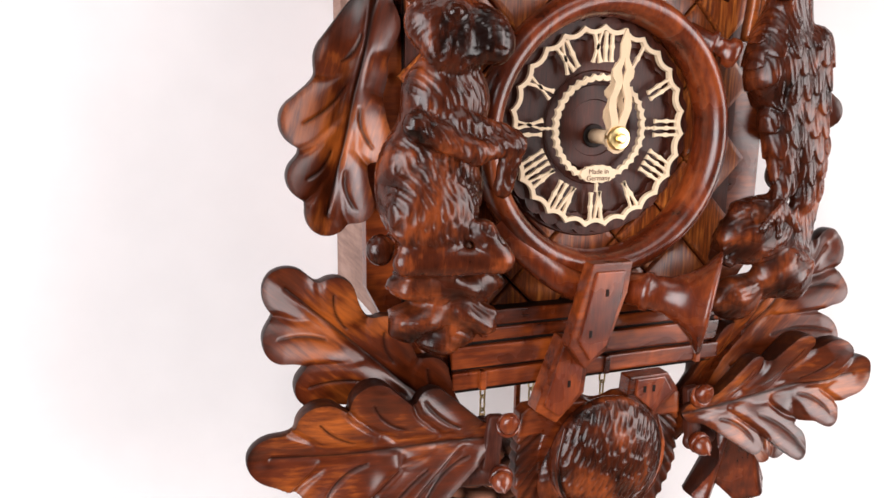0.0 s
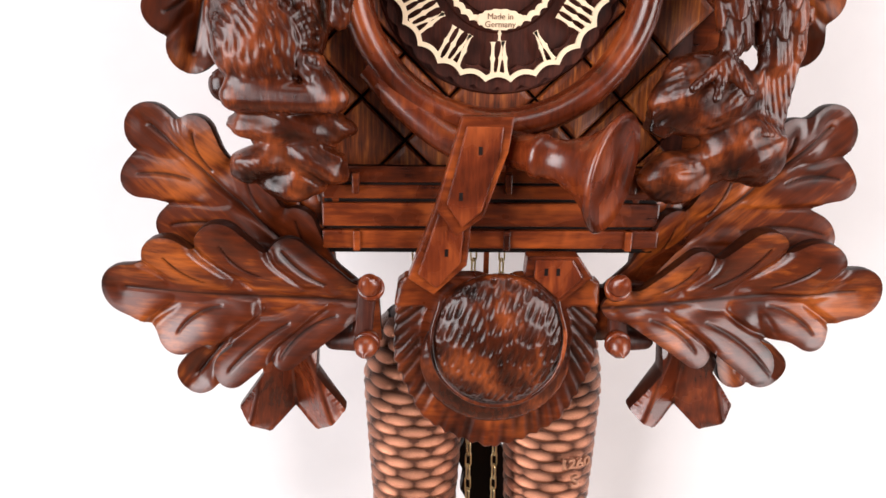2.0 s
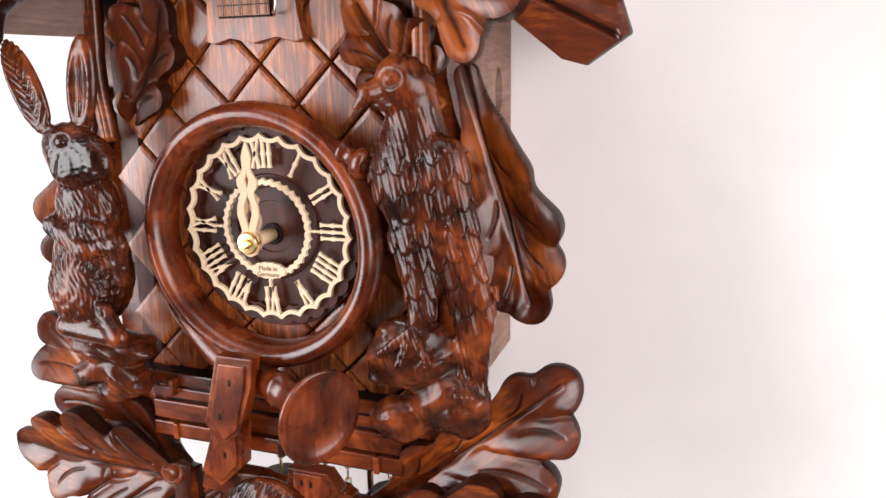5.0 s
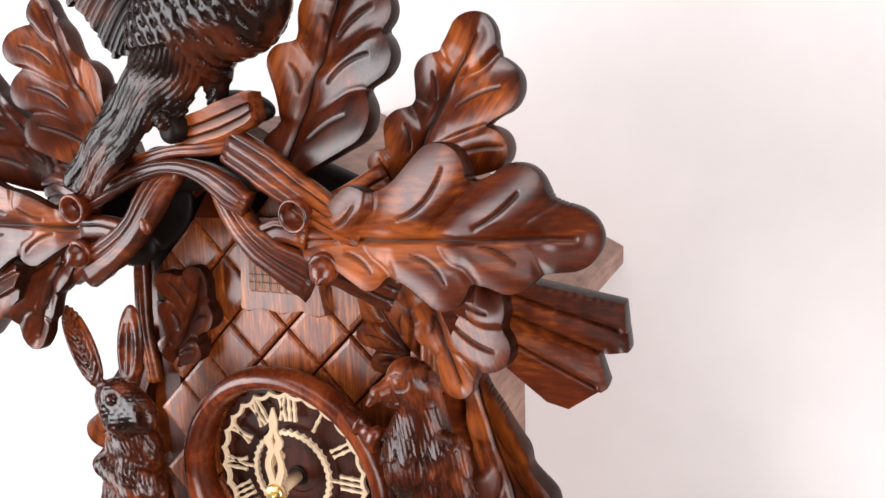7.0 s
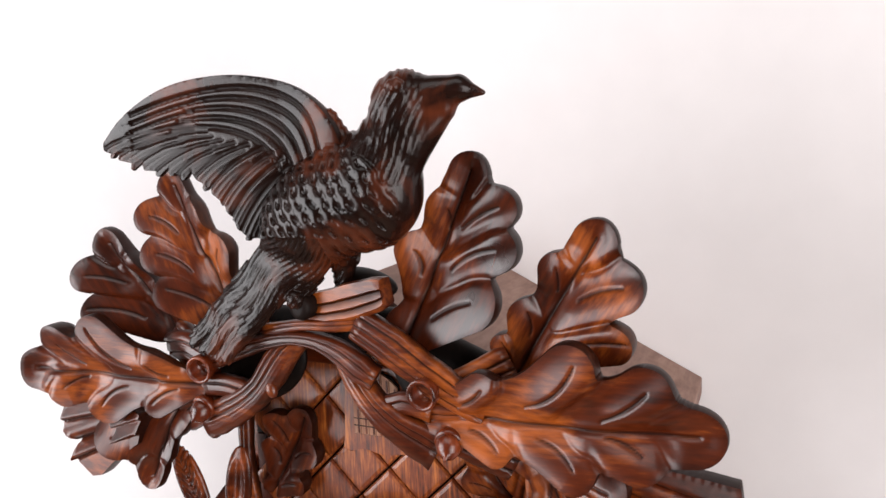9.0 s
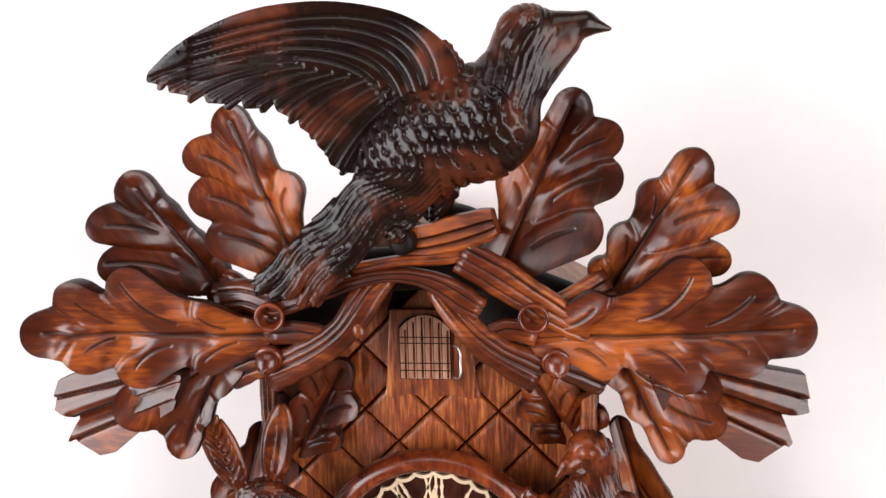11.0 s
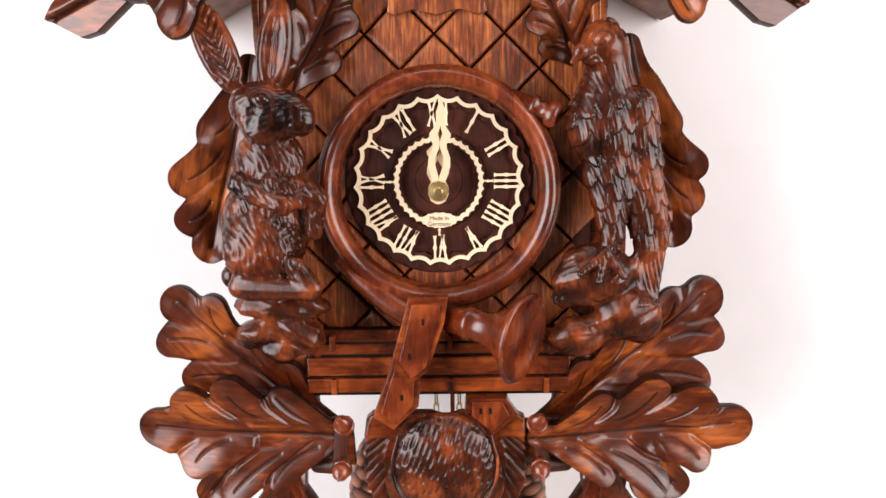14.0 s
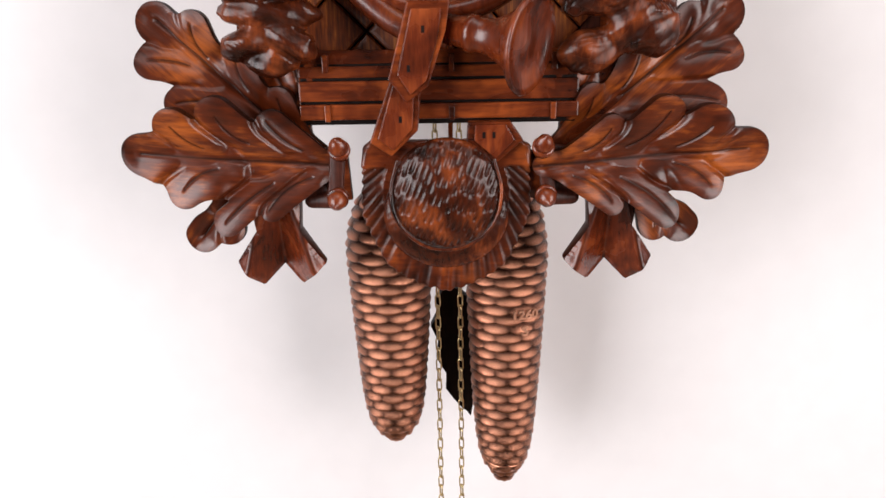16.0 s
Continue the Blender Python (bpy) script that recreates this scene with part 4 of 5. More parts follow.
def feathers(P):
    x, y, z = P.T
    fall = 78 - z + 0.30 * (x - 125) + 2.0 * np.sin(x * 0.31)
    plate = shingle(fall / 15.5, (x + 0.2 * (y + 190) + 0.2 * z) / 11)
    on = np.clip((z + 44) / 10, 0, 1) * np.clip((70 - z) / 14, 0, 1)
    lines = gouge(x + 0.3 * y + 0.25 * z, z, 3.2, 30)
    head = z > 84
    rock = (z < -42) & ((x < 146) | (z < -84)) & (y > -194)
    chip = 0.9 * gouge(0.85 * z - 0.4 * x + 2 * np.sin(x * 0.17), x + z, 4.0, 14) * np.clip(np.sin(x * 0.12 + z * 0.09 + 1) * np.sin(z * 0.19 - x * 0.07) * 3 - 0.2, 0, 1) + 2.0 * ridge((0.9 * z - 0.5 * x + 4 * np.sin(x * 0.06 + 1)) / 19) + 1.3 * ridge((x + 0.45 * z + 6) / 24) - 1.1
    lid = np.sqrt(((x - 115) / 4.6) ** 2 + ((z - 100) / 3.4) ** 2)
    ring = 1.4 * np.exp(-((lid - 1.35) / 0.25) ** 2) * (y < -184)
    crest = gouge(x * 0.8 + z * 0.5, z - x, 3.6, 14) * np.clip((x - 118) / 6 + (z - 108) / 5, 0, 1)
    return np.where(rock, chip, np.where(head, 1.2 * crest + ring, on * 3.4 * (0.6 - plate) * (plate < 0.999) + 0.75 * lines * (z > -88)))


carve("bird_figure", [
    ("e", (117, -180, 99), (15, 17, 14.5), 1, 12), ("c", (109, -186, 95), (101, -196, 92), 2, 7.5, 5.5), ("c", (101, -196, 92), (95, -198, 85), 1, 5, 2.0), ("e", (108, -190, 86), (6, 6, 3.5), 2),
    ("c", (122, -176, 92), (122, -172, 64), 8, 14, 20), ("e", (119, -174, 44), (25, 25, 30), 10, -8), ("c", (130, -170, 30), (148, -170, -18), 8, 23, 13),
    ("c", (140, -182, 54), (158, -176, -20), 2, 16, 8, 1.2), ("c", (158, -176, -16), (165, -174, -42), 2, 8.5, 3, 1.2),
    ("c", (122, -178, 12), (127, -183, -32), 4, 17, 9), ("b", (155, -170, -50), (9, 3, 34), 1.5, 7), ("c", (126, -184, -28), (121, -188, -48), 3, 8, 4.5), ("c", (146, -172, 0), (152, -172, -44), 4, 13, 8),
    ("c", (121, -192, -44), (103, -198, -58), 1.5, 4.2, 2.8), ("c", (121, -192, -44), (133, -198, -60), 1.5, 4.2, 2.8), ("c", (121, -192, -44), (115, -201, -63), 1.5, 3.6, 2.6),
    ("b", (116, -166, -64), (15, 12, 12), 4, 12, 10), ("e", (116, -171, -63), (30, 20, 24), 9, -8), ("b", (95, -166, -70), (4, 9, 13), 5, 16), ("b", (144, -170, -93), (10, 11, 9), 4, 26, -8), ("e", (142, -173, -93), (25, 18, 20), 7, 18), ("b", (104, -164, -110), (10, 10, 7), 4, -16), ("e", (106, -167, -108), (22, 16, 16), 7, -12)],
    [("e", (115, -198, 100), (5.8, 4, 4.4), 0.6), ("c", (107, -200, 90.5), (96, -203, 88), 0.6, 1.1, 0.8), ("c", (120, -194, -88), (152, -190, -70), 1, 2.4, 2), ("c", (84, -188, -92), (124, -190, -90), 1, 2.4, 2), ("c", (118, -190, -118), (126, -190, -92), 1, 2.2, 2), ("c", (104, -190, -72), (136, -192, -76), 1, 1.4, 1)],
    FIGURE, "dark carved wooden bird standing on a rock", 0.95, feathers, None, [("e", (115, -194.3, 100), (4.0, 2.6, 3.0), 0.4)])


def plumage(P):
    x, y, z = P.T
    along, over = (x - 90) * -0.86 + (z - 340) * -0.5, (x - 30) * -0.5 + (z - 312) * 0.86
    along, over = along + 0.7 * np.sin(over * 0.31 + 1) + 0.4 * np.sin(x * 0.23), over + 0.6 * np.sin(along * 0.27)
    u, v = along / 7.5, over / 9.0 + 0.03 * y
    scale = shingle(u, v)
    body = (((x - 22) / 58) ** 2 + ((z - 314) / 38) ** 2 < 1) & (x + z < 408)
    tail = gouge(x * 0.66 - z * 0.75 + 0.3 * y + 3 * np.sin((x * 0.75 + z * 0.66) * 0.12), x * 0.75 + z * 0.66, 3.4, 22)
    neck = gouge(x * 0.9 - z * 0.45 + 0.4 * y, z + 0.5 * x, 4.4, 17)
    fringe = (z < 296) & (x < 30)
    return np.where(fringe, 1.8 * tail, np.where(body, 3.0 * (0.5 - np.sin(np.pi * np.clip(scale, 0, 1) ** 0.9)), 1.3 * neck * (z > 326) * (z < 390) * (x < 96) * np.clip((100 - x + (z - 340) * 0.3) / 30, 0, 1)))


def rounded(pts):
    """Corner cutting: a smooth line through the middle of a rough one."""
    for _ in range(3):
        out = [pts[0]]
        for (x0, z0), (x1, z1) in zip(pts, pts[1:]):
            out += [(0.75 * x0 + 0.25 * x1, 0.75 * z0 + 0.25 * z1), (0.25 * x0 + 0.75 * x1, 0.25 * z0 + 0.75 * z1)]
        pts = out + [pts[-1]]
    return pts


def wing():
    """The raised wing: one carved sheet with stepped coverts and long cut quills."""
    lo, hi, res = np.array((-160.0, 284.0)), np.array((60.0, 400.0)), 0.95
    n = tuple(np.ceil((hi - lo) / res).astype(int) + 1)
    P = np.stack(np.meshgrid(lo[0] + res * np.arange(n[0]), lo[1] + res * np.arange(n[1]), indexing="ij"), -1).reshape(-1, 2)
    front = [(42, 326), (44, 350), (34, 368), (12, 384), (-14, 391), (-44, 394), (-86, 390), (-128, 373), (-148, 357)]
    trail = [(-151, 352), (-136, 345), (-112, 338), (-88, 334), (-68, 332), (-54, 322), (-44, 311), (-37, 300), (-26, 290)]
    teeth = []
    for (x0, z0), (x1, z1) in zip(trail, trail[1:]):
        teeth += [(x0, z0), (x0 * 0.55 + x1 * 0.45 + 1, z0 * 0.55 + z1 * 0.45 + 1), (x0 * 0.48 + x1 * 0.52 - 1, z0 * 0.48 + z1 * 0.52 - 4), (x1 - 1.5, z1 + 5)]
    S = outline_field(P, rounded(front) + teeth + [(-14, 294), (20, 300)])
    covert = [(-118, 374), (-72, 384), (-24, 387), (10, 378), (26, 360), (30, 328)]
    steps, H, stain = 5, np.zeros(len(P)), np.zeros(len(P))
    for i in range(steps):
        pts = [(x - 7 * i + 6 * i * (x < -60), z - 5.5 * i) for x, z in rounded(covert)]
        d = line_field(P, pts)
        outer = outline_field(P, pts + [(22, 280), (-200, 280), (-200, 360)]) < 0
        H -= np.where(outer, 1.6 * np.exp(-d / 14), 0)
        H -= 2.2 * np.exp(-(d / 1.3) ** 2)
        stain = np.maximum(stain, np.exp(-(d / 1.2) ** 2))
    for k in range(31):
        t = k / 30
        f = t * (len(trail) - 1)
        i = min(int(f), len(trail) - 2)
        tip = Vector(trail[i]).lerp(Vector(trail[i + 1]), f - i)
        wrist = Vector((-30 + 44 * t, 366 - 26 * t * t))
        a = wrist.lerp(tip, 0.22 + 0.1 * math.sin(5 * t))
        main = k % 3 == 0
        b = tip if main else a.lerp(tip, 0.94)
        a = a if main else a.lerp(tip, 0.12 + 0.16 * (k % 2))
        d, s = vein_line(P, tuple(a), tuple(b), -0.06)
        H -= (1.9 if main else 0.9) * np.exp(-(d / (1.1 if main else 0.9)) ** 2)
        stain = np.maximum(stain, (0.9 if main else 0.6) * np.exp(-(d / 1.1) ** 2))
    shoulder = np.exp(-(((P[:, 0] - 34) / 20) ** 2 + ((P[:, 1] - 352) / 24) ** 2))
    H += 7 * shoulder + 1.5 * np.exp(-(np.maximum(-S, 0) / 9)) * (P[:, 1] > 350)
    lip = np.clip(2.2 + S, 0, 2.2)
    H -= 2.2 - np.sqrt(np.maximum(4.84 - lip ** 2, 0))
    H = np.maximum(H, -5.5)

    def warp(V):
        x, z, h = V.T
        out = np.clip(-x, 0, 160) / 160
        return np.stack((x, -256 - h - 5 * np.sin(out * 3) + 8 * out * out, z), 1)

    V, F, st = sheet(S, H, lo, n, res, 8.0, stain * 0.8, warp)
    return V, F[:, ::-1], st


tail_quills = []
for i in range(6):
    t = i / 5
    tail_quills.append(("c", (-6 + 10 * t, -250, 294 - 12 * t), (-98 + 50 * t, -240 - 26 * t - 2 * (i % 2), 219 - 4 * t + (3 if i % 2 else 0)), 1.5, 11, 4.5, 1.6))
perched = carve("perched_bird_figure", tail_quills + [
    ("c", (40, -250, 338), (30, -252, 362), 5, 14, 9, 1.3),
    ("e", (28, -248, 314), (52, 32, 31), 10, -24), ("e", (56, -250, 320), (30, 30, 30), 10), ("c", (60, -250, 328), (75, -250, 360), 10, 25, 18, 0.85), ("e", (79, -250, 372), (18, 22, 17), 6, -10),
    ("c", (92, -250, 373), (112, -250, 376), 3, 11.5, 7.2, 0.8), ("c", (112, -250, 376), (126, -250, 373), 2, 7.0, 1.4, 0.8), ("c", (82, -250, 350), (103, -250, 365), 6, 15, 6.5, 0.85),
    ("c", (18, -248, 290), (4, -246, 262), 6, 14, 7), ("c", (4, -250, 262), (-14, -256, 258), 3, 6, 5), ("c", (30, -236, 288), (24, -230, 262), 6, 10, 6), ("e", (2, -258, 257), (6.5, 6.5, 6), 1.5),
    ("e", (82, -270, 377.5), (6.5, 4, 6), 1)],
    [("c", (90, -268, 370), (123, -256, 370.5), 0.8, 1.5, 0.8), ("c", (94, -265, 382), (97, -266, 366), 1.0, 1.0, 0.8), ("e", (82, -276, 377.5), (4.8, 4, 4.4), 0.5)],
    EAGLE, "near-black carved wooden bird with a raised wing, perched on top", 1.15, plumage, None, [("e", (82, -272.5, 377.5), (3.2, 3, 3), 0.3)], [wing()])
perched.location.x = -5 * K

# ---- crown of branches over the door ----
# added board covering the gap above the door, where there is only shadow
part("gable_board", bevel_all(prism([(-66, 188), (-27, 188), (-24, 204), (4, 212), (32, 204), (35, 188), (68, 188), (44, 224), (2, 252), (-40, 224)], -137, -127), 1), LEAF, clock, "filler board over the cuckoo door in place of a shadowed gap")
# near-black filler: its colour gives the shade in the hollows between branches
carve("crown_back", [("c", (-54, -190, 226), (52, -190, 230), 4, 15, 15), ("c", (-110, -188, 196), (-60, -186, 218), 4, 14, 14), ("c", (60, -186, 218), (112, -188, 198), 4, 16, 16), ("e", (30, -216, 264), (22, 14, 9), 3, 10), ("e", (-66, -186, 196), (36, 9, 24), 4, -30), ("e", (68, -186, 196), (36, 9, 24), 4, 30), ("e", (-84, -194, 174), (22, 10, 14), 3), ("e", (88, -194, 174), (22, 10, 14), 3)], [], STAIN_SHADE, "body of the crown behind the branches, blackened for the shade there", 1.6)
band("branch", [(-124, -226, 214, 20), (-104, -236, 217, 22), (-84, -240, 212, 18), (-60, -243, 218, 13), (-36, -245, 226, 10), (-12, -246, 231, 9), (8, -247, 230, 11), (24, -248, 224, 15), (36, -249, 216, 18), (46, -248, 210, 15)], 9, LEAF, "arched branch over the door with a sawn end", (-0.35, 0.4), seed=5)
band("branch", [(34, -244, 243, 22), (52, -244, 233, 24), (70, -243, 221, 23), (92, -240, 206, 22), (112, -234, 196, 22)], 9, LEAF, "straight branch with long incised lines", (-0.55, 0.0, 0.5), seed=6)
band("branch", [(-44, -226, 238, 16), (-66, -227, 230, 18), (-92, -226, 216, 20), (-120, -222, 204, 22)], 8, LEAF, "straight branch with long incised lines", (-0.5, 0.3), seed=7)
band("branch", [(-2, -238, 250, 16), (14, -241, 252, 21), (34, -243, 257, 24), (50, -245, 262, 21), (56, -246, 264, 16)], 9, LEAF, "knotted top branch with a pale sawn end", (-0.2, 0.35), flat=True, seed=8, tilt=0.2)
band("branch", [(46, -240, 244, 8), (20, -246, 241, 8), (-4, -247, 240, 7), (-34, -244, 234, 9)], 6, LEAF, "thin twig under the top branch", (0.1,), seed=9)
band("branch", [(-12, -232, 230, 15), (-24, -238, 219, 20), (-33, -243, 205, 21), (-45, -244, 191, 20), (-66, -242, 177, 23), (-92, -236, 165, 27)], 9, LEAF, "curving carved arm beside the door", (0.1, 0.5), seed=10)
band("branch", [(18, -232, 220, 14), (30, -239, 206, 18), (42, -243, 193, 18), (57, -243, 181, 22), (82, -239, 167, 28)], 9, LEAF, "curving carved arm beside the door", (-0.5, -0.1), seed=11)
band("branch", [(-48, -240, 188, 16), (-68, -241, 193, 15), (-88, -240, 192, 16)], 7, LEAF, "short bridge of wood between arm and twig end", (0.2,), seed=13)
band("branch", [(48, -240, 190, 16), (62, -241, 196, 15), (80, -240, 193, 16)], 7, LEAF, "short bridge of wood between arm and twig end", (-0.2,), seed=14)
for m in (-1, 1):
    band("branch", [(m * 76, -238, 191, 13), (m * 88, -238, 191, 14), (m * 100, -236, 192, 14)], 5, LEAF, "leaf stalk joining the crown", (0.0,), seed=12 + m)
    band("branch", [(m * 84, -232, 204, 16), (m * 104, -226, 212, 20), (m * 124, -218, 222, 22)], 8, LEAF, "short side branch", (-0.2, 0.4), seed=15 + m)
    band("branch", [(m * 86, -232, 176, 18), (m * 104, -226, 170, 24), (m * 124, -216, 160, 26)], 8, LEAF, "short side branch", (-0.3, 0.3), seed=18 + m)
carve("bud", [("e", (-30, -250, 196), (4, 4.4, 5.6), 1, -15)], [], LEAF, "small smooth carved bud", 0.9)
part("twig_end", lathe([(7, -20), (7.5, -4), (8, 0), (7, 3), (4, 4.4), (0.1, 4.6)], (-1, -254, 252), (-0.3, -1, 0), 24), STAIN_SHADE, clock, "dark round knot under the perched bird", smooth=True)
for x in (-86, 78):
    part("twig_end", lathe([(8, -30), (9, -6), (9.6, -1), (9.4, 0.8), (8.6, 1.3), (7.6, 0.8), (7.0, -1), (6.2, -10), (3, -12), (0.1, -12)], (x, -255, 205), (0.08 if x < 0 else -0.08, -1, -0.1), 28), HORN, clock, "hollow round cut twig end", smooth=True)


def acorn(x, y, z, axis, r=8.5):
    cup = part("acorn", lathe([(0.1, -r * 1.1), (r * 0.8, -r), (r * 1.05, -r * 0.3), (r * 1.05, 0), (r * 0.9, 0.6)], (x, y, z), axis, 24), HORN, clock, "small carved acorn", smooth=True)
    part("nut", lathe([(r * 0.88, -0.5), (r * 0.9, r * 0.4), (r * 0.72, r * 0.95), (r * 0.42, r * 1.3), (r * 0.16, r * 1.45), (r * 0.1, r * 1.75), (0.1, r * 1.8)], (x, y, z), axis, 24), HORN, cup, smooth=True)


for sx, cx in ((-1, 0), (1, 2)):
    acorn(sx * 90 + cx, -248, 176, (0.1 * sx, -0.9, -0.4), 8.5)
    acorn(sx * 67 + 4 * cx, -186, -171, (0.1 * sx, -0.75, 0.6), 7.5)
    ax = sx * 69 + 4 * cx
    carve("acorn_bracket", [("b", (ax + 2 * sx, -166, -188), (3.5, 3, 16), 2, -6 * sx), ("c", (ax + 3 * sx, -166, -211), (ax + 22 * sx, -160, -212), 3, 6, 5.5), ("b", (ax + 13 * sx, -158, -190), (9, 3, 14), 3, 8 * sx)], [("c", (ax + 5 * sx, -172, -172), (ax + 7 * sx, -172, -204), 1, 2, 2)], DIALWOOD, "dark scrolled bracket behind two acorns", 1.3)
    acorn(sx * 70 + 4 * cx, -184, -207, (0.1 * sx, -0.85, -0.3), 7.5)

# ---- leaves ----
# each leaf: base, tip, radius of its tip, lobes, and how it bends
TALL_EAST = [(0.818, -0.208, 0.098), (0.636, -0.272, 0.113), (0.356, -0.262, 0.136), (0.704, 0.035, 0.089), (0.45, 0.107, 0.096)]
TALL_WEST = [(0.714, -0.048, 0.105), (0.459, -0.134, 0.103), (0.799, 0.209, 0.103), (0.579, 0.261, 0.114), (0.33, 0.251, 0.126)]
SMALL_EAST = [(0.765, -0.23, 0.115), (0.529, -0.345, 0.092), (0.664, 0.083, 0.097), (0.376, 0.094, 0.099), (0.167, 0.121, 0.074)]
SMALL_WEST = [(0.662, -0.01, 0.13), (0.398, -0.032, 0.124), (0.184, -0.075, 0.095), (0.813, 0.273, 0.112), (0.569, 0.384, 0.114)]
BROAD_EAST = [(0.765, 0.136, 0.09), (0.534, 0.211, 0.091), (0.206, 0.117, 0.067), (0.739, -0.063, 0.087), (0.523, -0.129, 0.078), (0.239, -0.102, 0.056)]
BROAD_WEST = [(0.754, -0.14, 0.095), (0.527, -0.199, 0.095), (0.237, -0.076, 0.068), (0.722, 0.069, 0.097), (0.511, 0.133, 0.103), (0.221, 0.098, 0.074)]
DROOP_EAST = [(0.786, 0.345, 0.138), (0.537, -0.051, 0.104), (0.443, 0.188, 0.194), (0.544, 0.377, 0.18), (0.273, -0.04, 0.121)]
DROOP_WEST = [(0.755, -0.358, 0.164), (0.668, 0.025, 0.082), (0.532, -0.241, 0.204), (0.358, -0.031, 0.13)]
SIDE_EAST = [(0.302, 0.073, 0.1), (0.558, 0.145, 0.108), (0.727, 0.103, 0.11), (0.84, -0.1, 0.08), (0.55, -0.1, 0.09)]
SIDE_WEST = [(0.238, -0.092, 0.122), (0.537, -0.191, 0.113), (0.763, -0.128, 0.097), (0.84, 0.1, 0.085), (0.55, 0.1, 0.09)]
INNER_EAST = [(0.569, -0.271, 0.13), (0.354, -0.401, 0.13), (0.082, -0.414, 0.12), (0.537, 0.25, 0.12), (0.22, 0.25, 0.12)]
INNER_WEST = [(0.625, -0.195, 0.11), (0.287, -0.207, 0.105), (0.725, 0.201, 0.11), (0.430, 0.147, 0.11)]
MIDDLE_EAST = [(0.817, -0.137, 0.069), (0.648, -0.234, 0.07), (0.797, 0.059, 0.073), (0.54, 0.085, 0.075), (0.36, -0.12, 0.08), (0.3, 0.08, 0.07)]
MIDDLE_WEST = [(0.817, 0.134, 0.078), (0.618, 0.201, 0.074), (0.78, -0.091, 0.072), (0.54, -0.1, 0.077), (0.36, 0.12, 0.08), (0.3, -0.09, 0.07)]
LOW_EAST = [(0.731, 0.12, 0.1), (0.538, 0.189, 0.086), (0.305, 0.142, 0.066), (0.732, -0.139, 0.068), (0.533, -0.248, 0.066), (0.296, -0.186, 0.054)]
LOW_WEST = [(0.746, -0.143, 0.093), (0.552, -0.213, 0.09), (0.295, -0.174, 0.078), (0.699, 0.156, 0.085), (0.492, 0.292, 0.069), (0.285, 0.22, 0.058)]
UNDER = [(0.66, -0.16, 0.13), (0.4, 0.05, 0.12)]
leaf((57, -196, 230), (106, -191, 341), TALL_EAST, 0.09, bend=0.02, fold=0.12, seed=12)
leaf((-73, -196, 229), (-112, -205, 336), TALL_WEST, 0.1, bend=0.02, fold=0.12, seed=10)
leaf((123, -190, 208), (179, -196, 303), SMALL_EAST, 0.105, bend=0.02, fold=0.12, seed=22)
leaf((-127, -190, 210), (-182, -201, 295), SMALL_WEST, 0.125, bend=0.02, fold=0.12, seed=20)
leaf((82, -215, 190), (242, -221, 199), BROAD_EAST, 0.09, bend=0.0, fold=0.05, seed=32, wave=2.5)
leaf((-94, -215, 192), (-245, -232, 196), BROAD_WEST, 0.093, bend=0.0, fold=0.05, seed=30, wave=2.5)
leaf((129, -190, 183), (167, -200, 108), DROOP_EAST, 0.096, bend=0.03, fold=0.12, seed=42)
leaf((-120, -190, 193), (-161, -204, 103), DROOP_WEST, 0.097, bend=0.03, fold=0.12, seed=40)
leaf((143, -134, 100), (184, -127, -48), [(u * 0.86 + 0.14, v * 0.86, r * 0.86) for u, v, r in SIDE_EAST], 0.09, bend=0.02, fold=0.1, seed=52)
leaf((-132, -134, 90), (-170, -135, -55), [(u * 0.85 + 0.15, v * 0.85, r * 0.85) for u, v, r in SIDE_WEST], 0.085, bend=0.02, fold=0.1, seed=50)
leaf((105, -134, 94), (75, -143, 149), INNER_EAST, 0.14, bend=0.04, fold=0.15, seed=62, neck=0.08)
leaf((-100, -134, 78), (-57, -141, 153), INNER_WEST, 0.115, bend=0.04, fold=0.15, seed=60, neck=0.08)
leaf((83, -148, -187), (212, -141, -74), MIDDLE_EAST, 0.085, bend=0.0, fold=0.12, seed=72, neck=0.07)
leaf((-85, -148, -184), (-202, -145, -76), MIDDLE_WEST, 0.085, bend=0.0, fold=0.12, seed=70, neck=0.07)
leaf((77, -163, -187), (235, -166, -176), LOW_EAST, 0.098, bend=-0.02, fold=0.04, seed=82, wave=2.5, flute=4.0, thick=7.0, core=0.52)
leaf((-73, -163, -185), (-219, -172, -172), LOW_WEST, 0.097, bend=-0.02, fold=0.04, seed=80, wave=2.5, flute=4.0, thick=7.0, core=0.52)
for m, tip in ((-1, (-188, -132, -253)), (1, (198, -131, -251))):
    leaf((m * 134, -130, -186), tip, UNDER, 0.15, bend=0.0, seed=91 + m, flip=m, name="under_leaf")


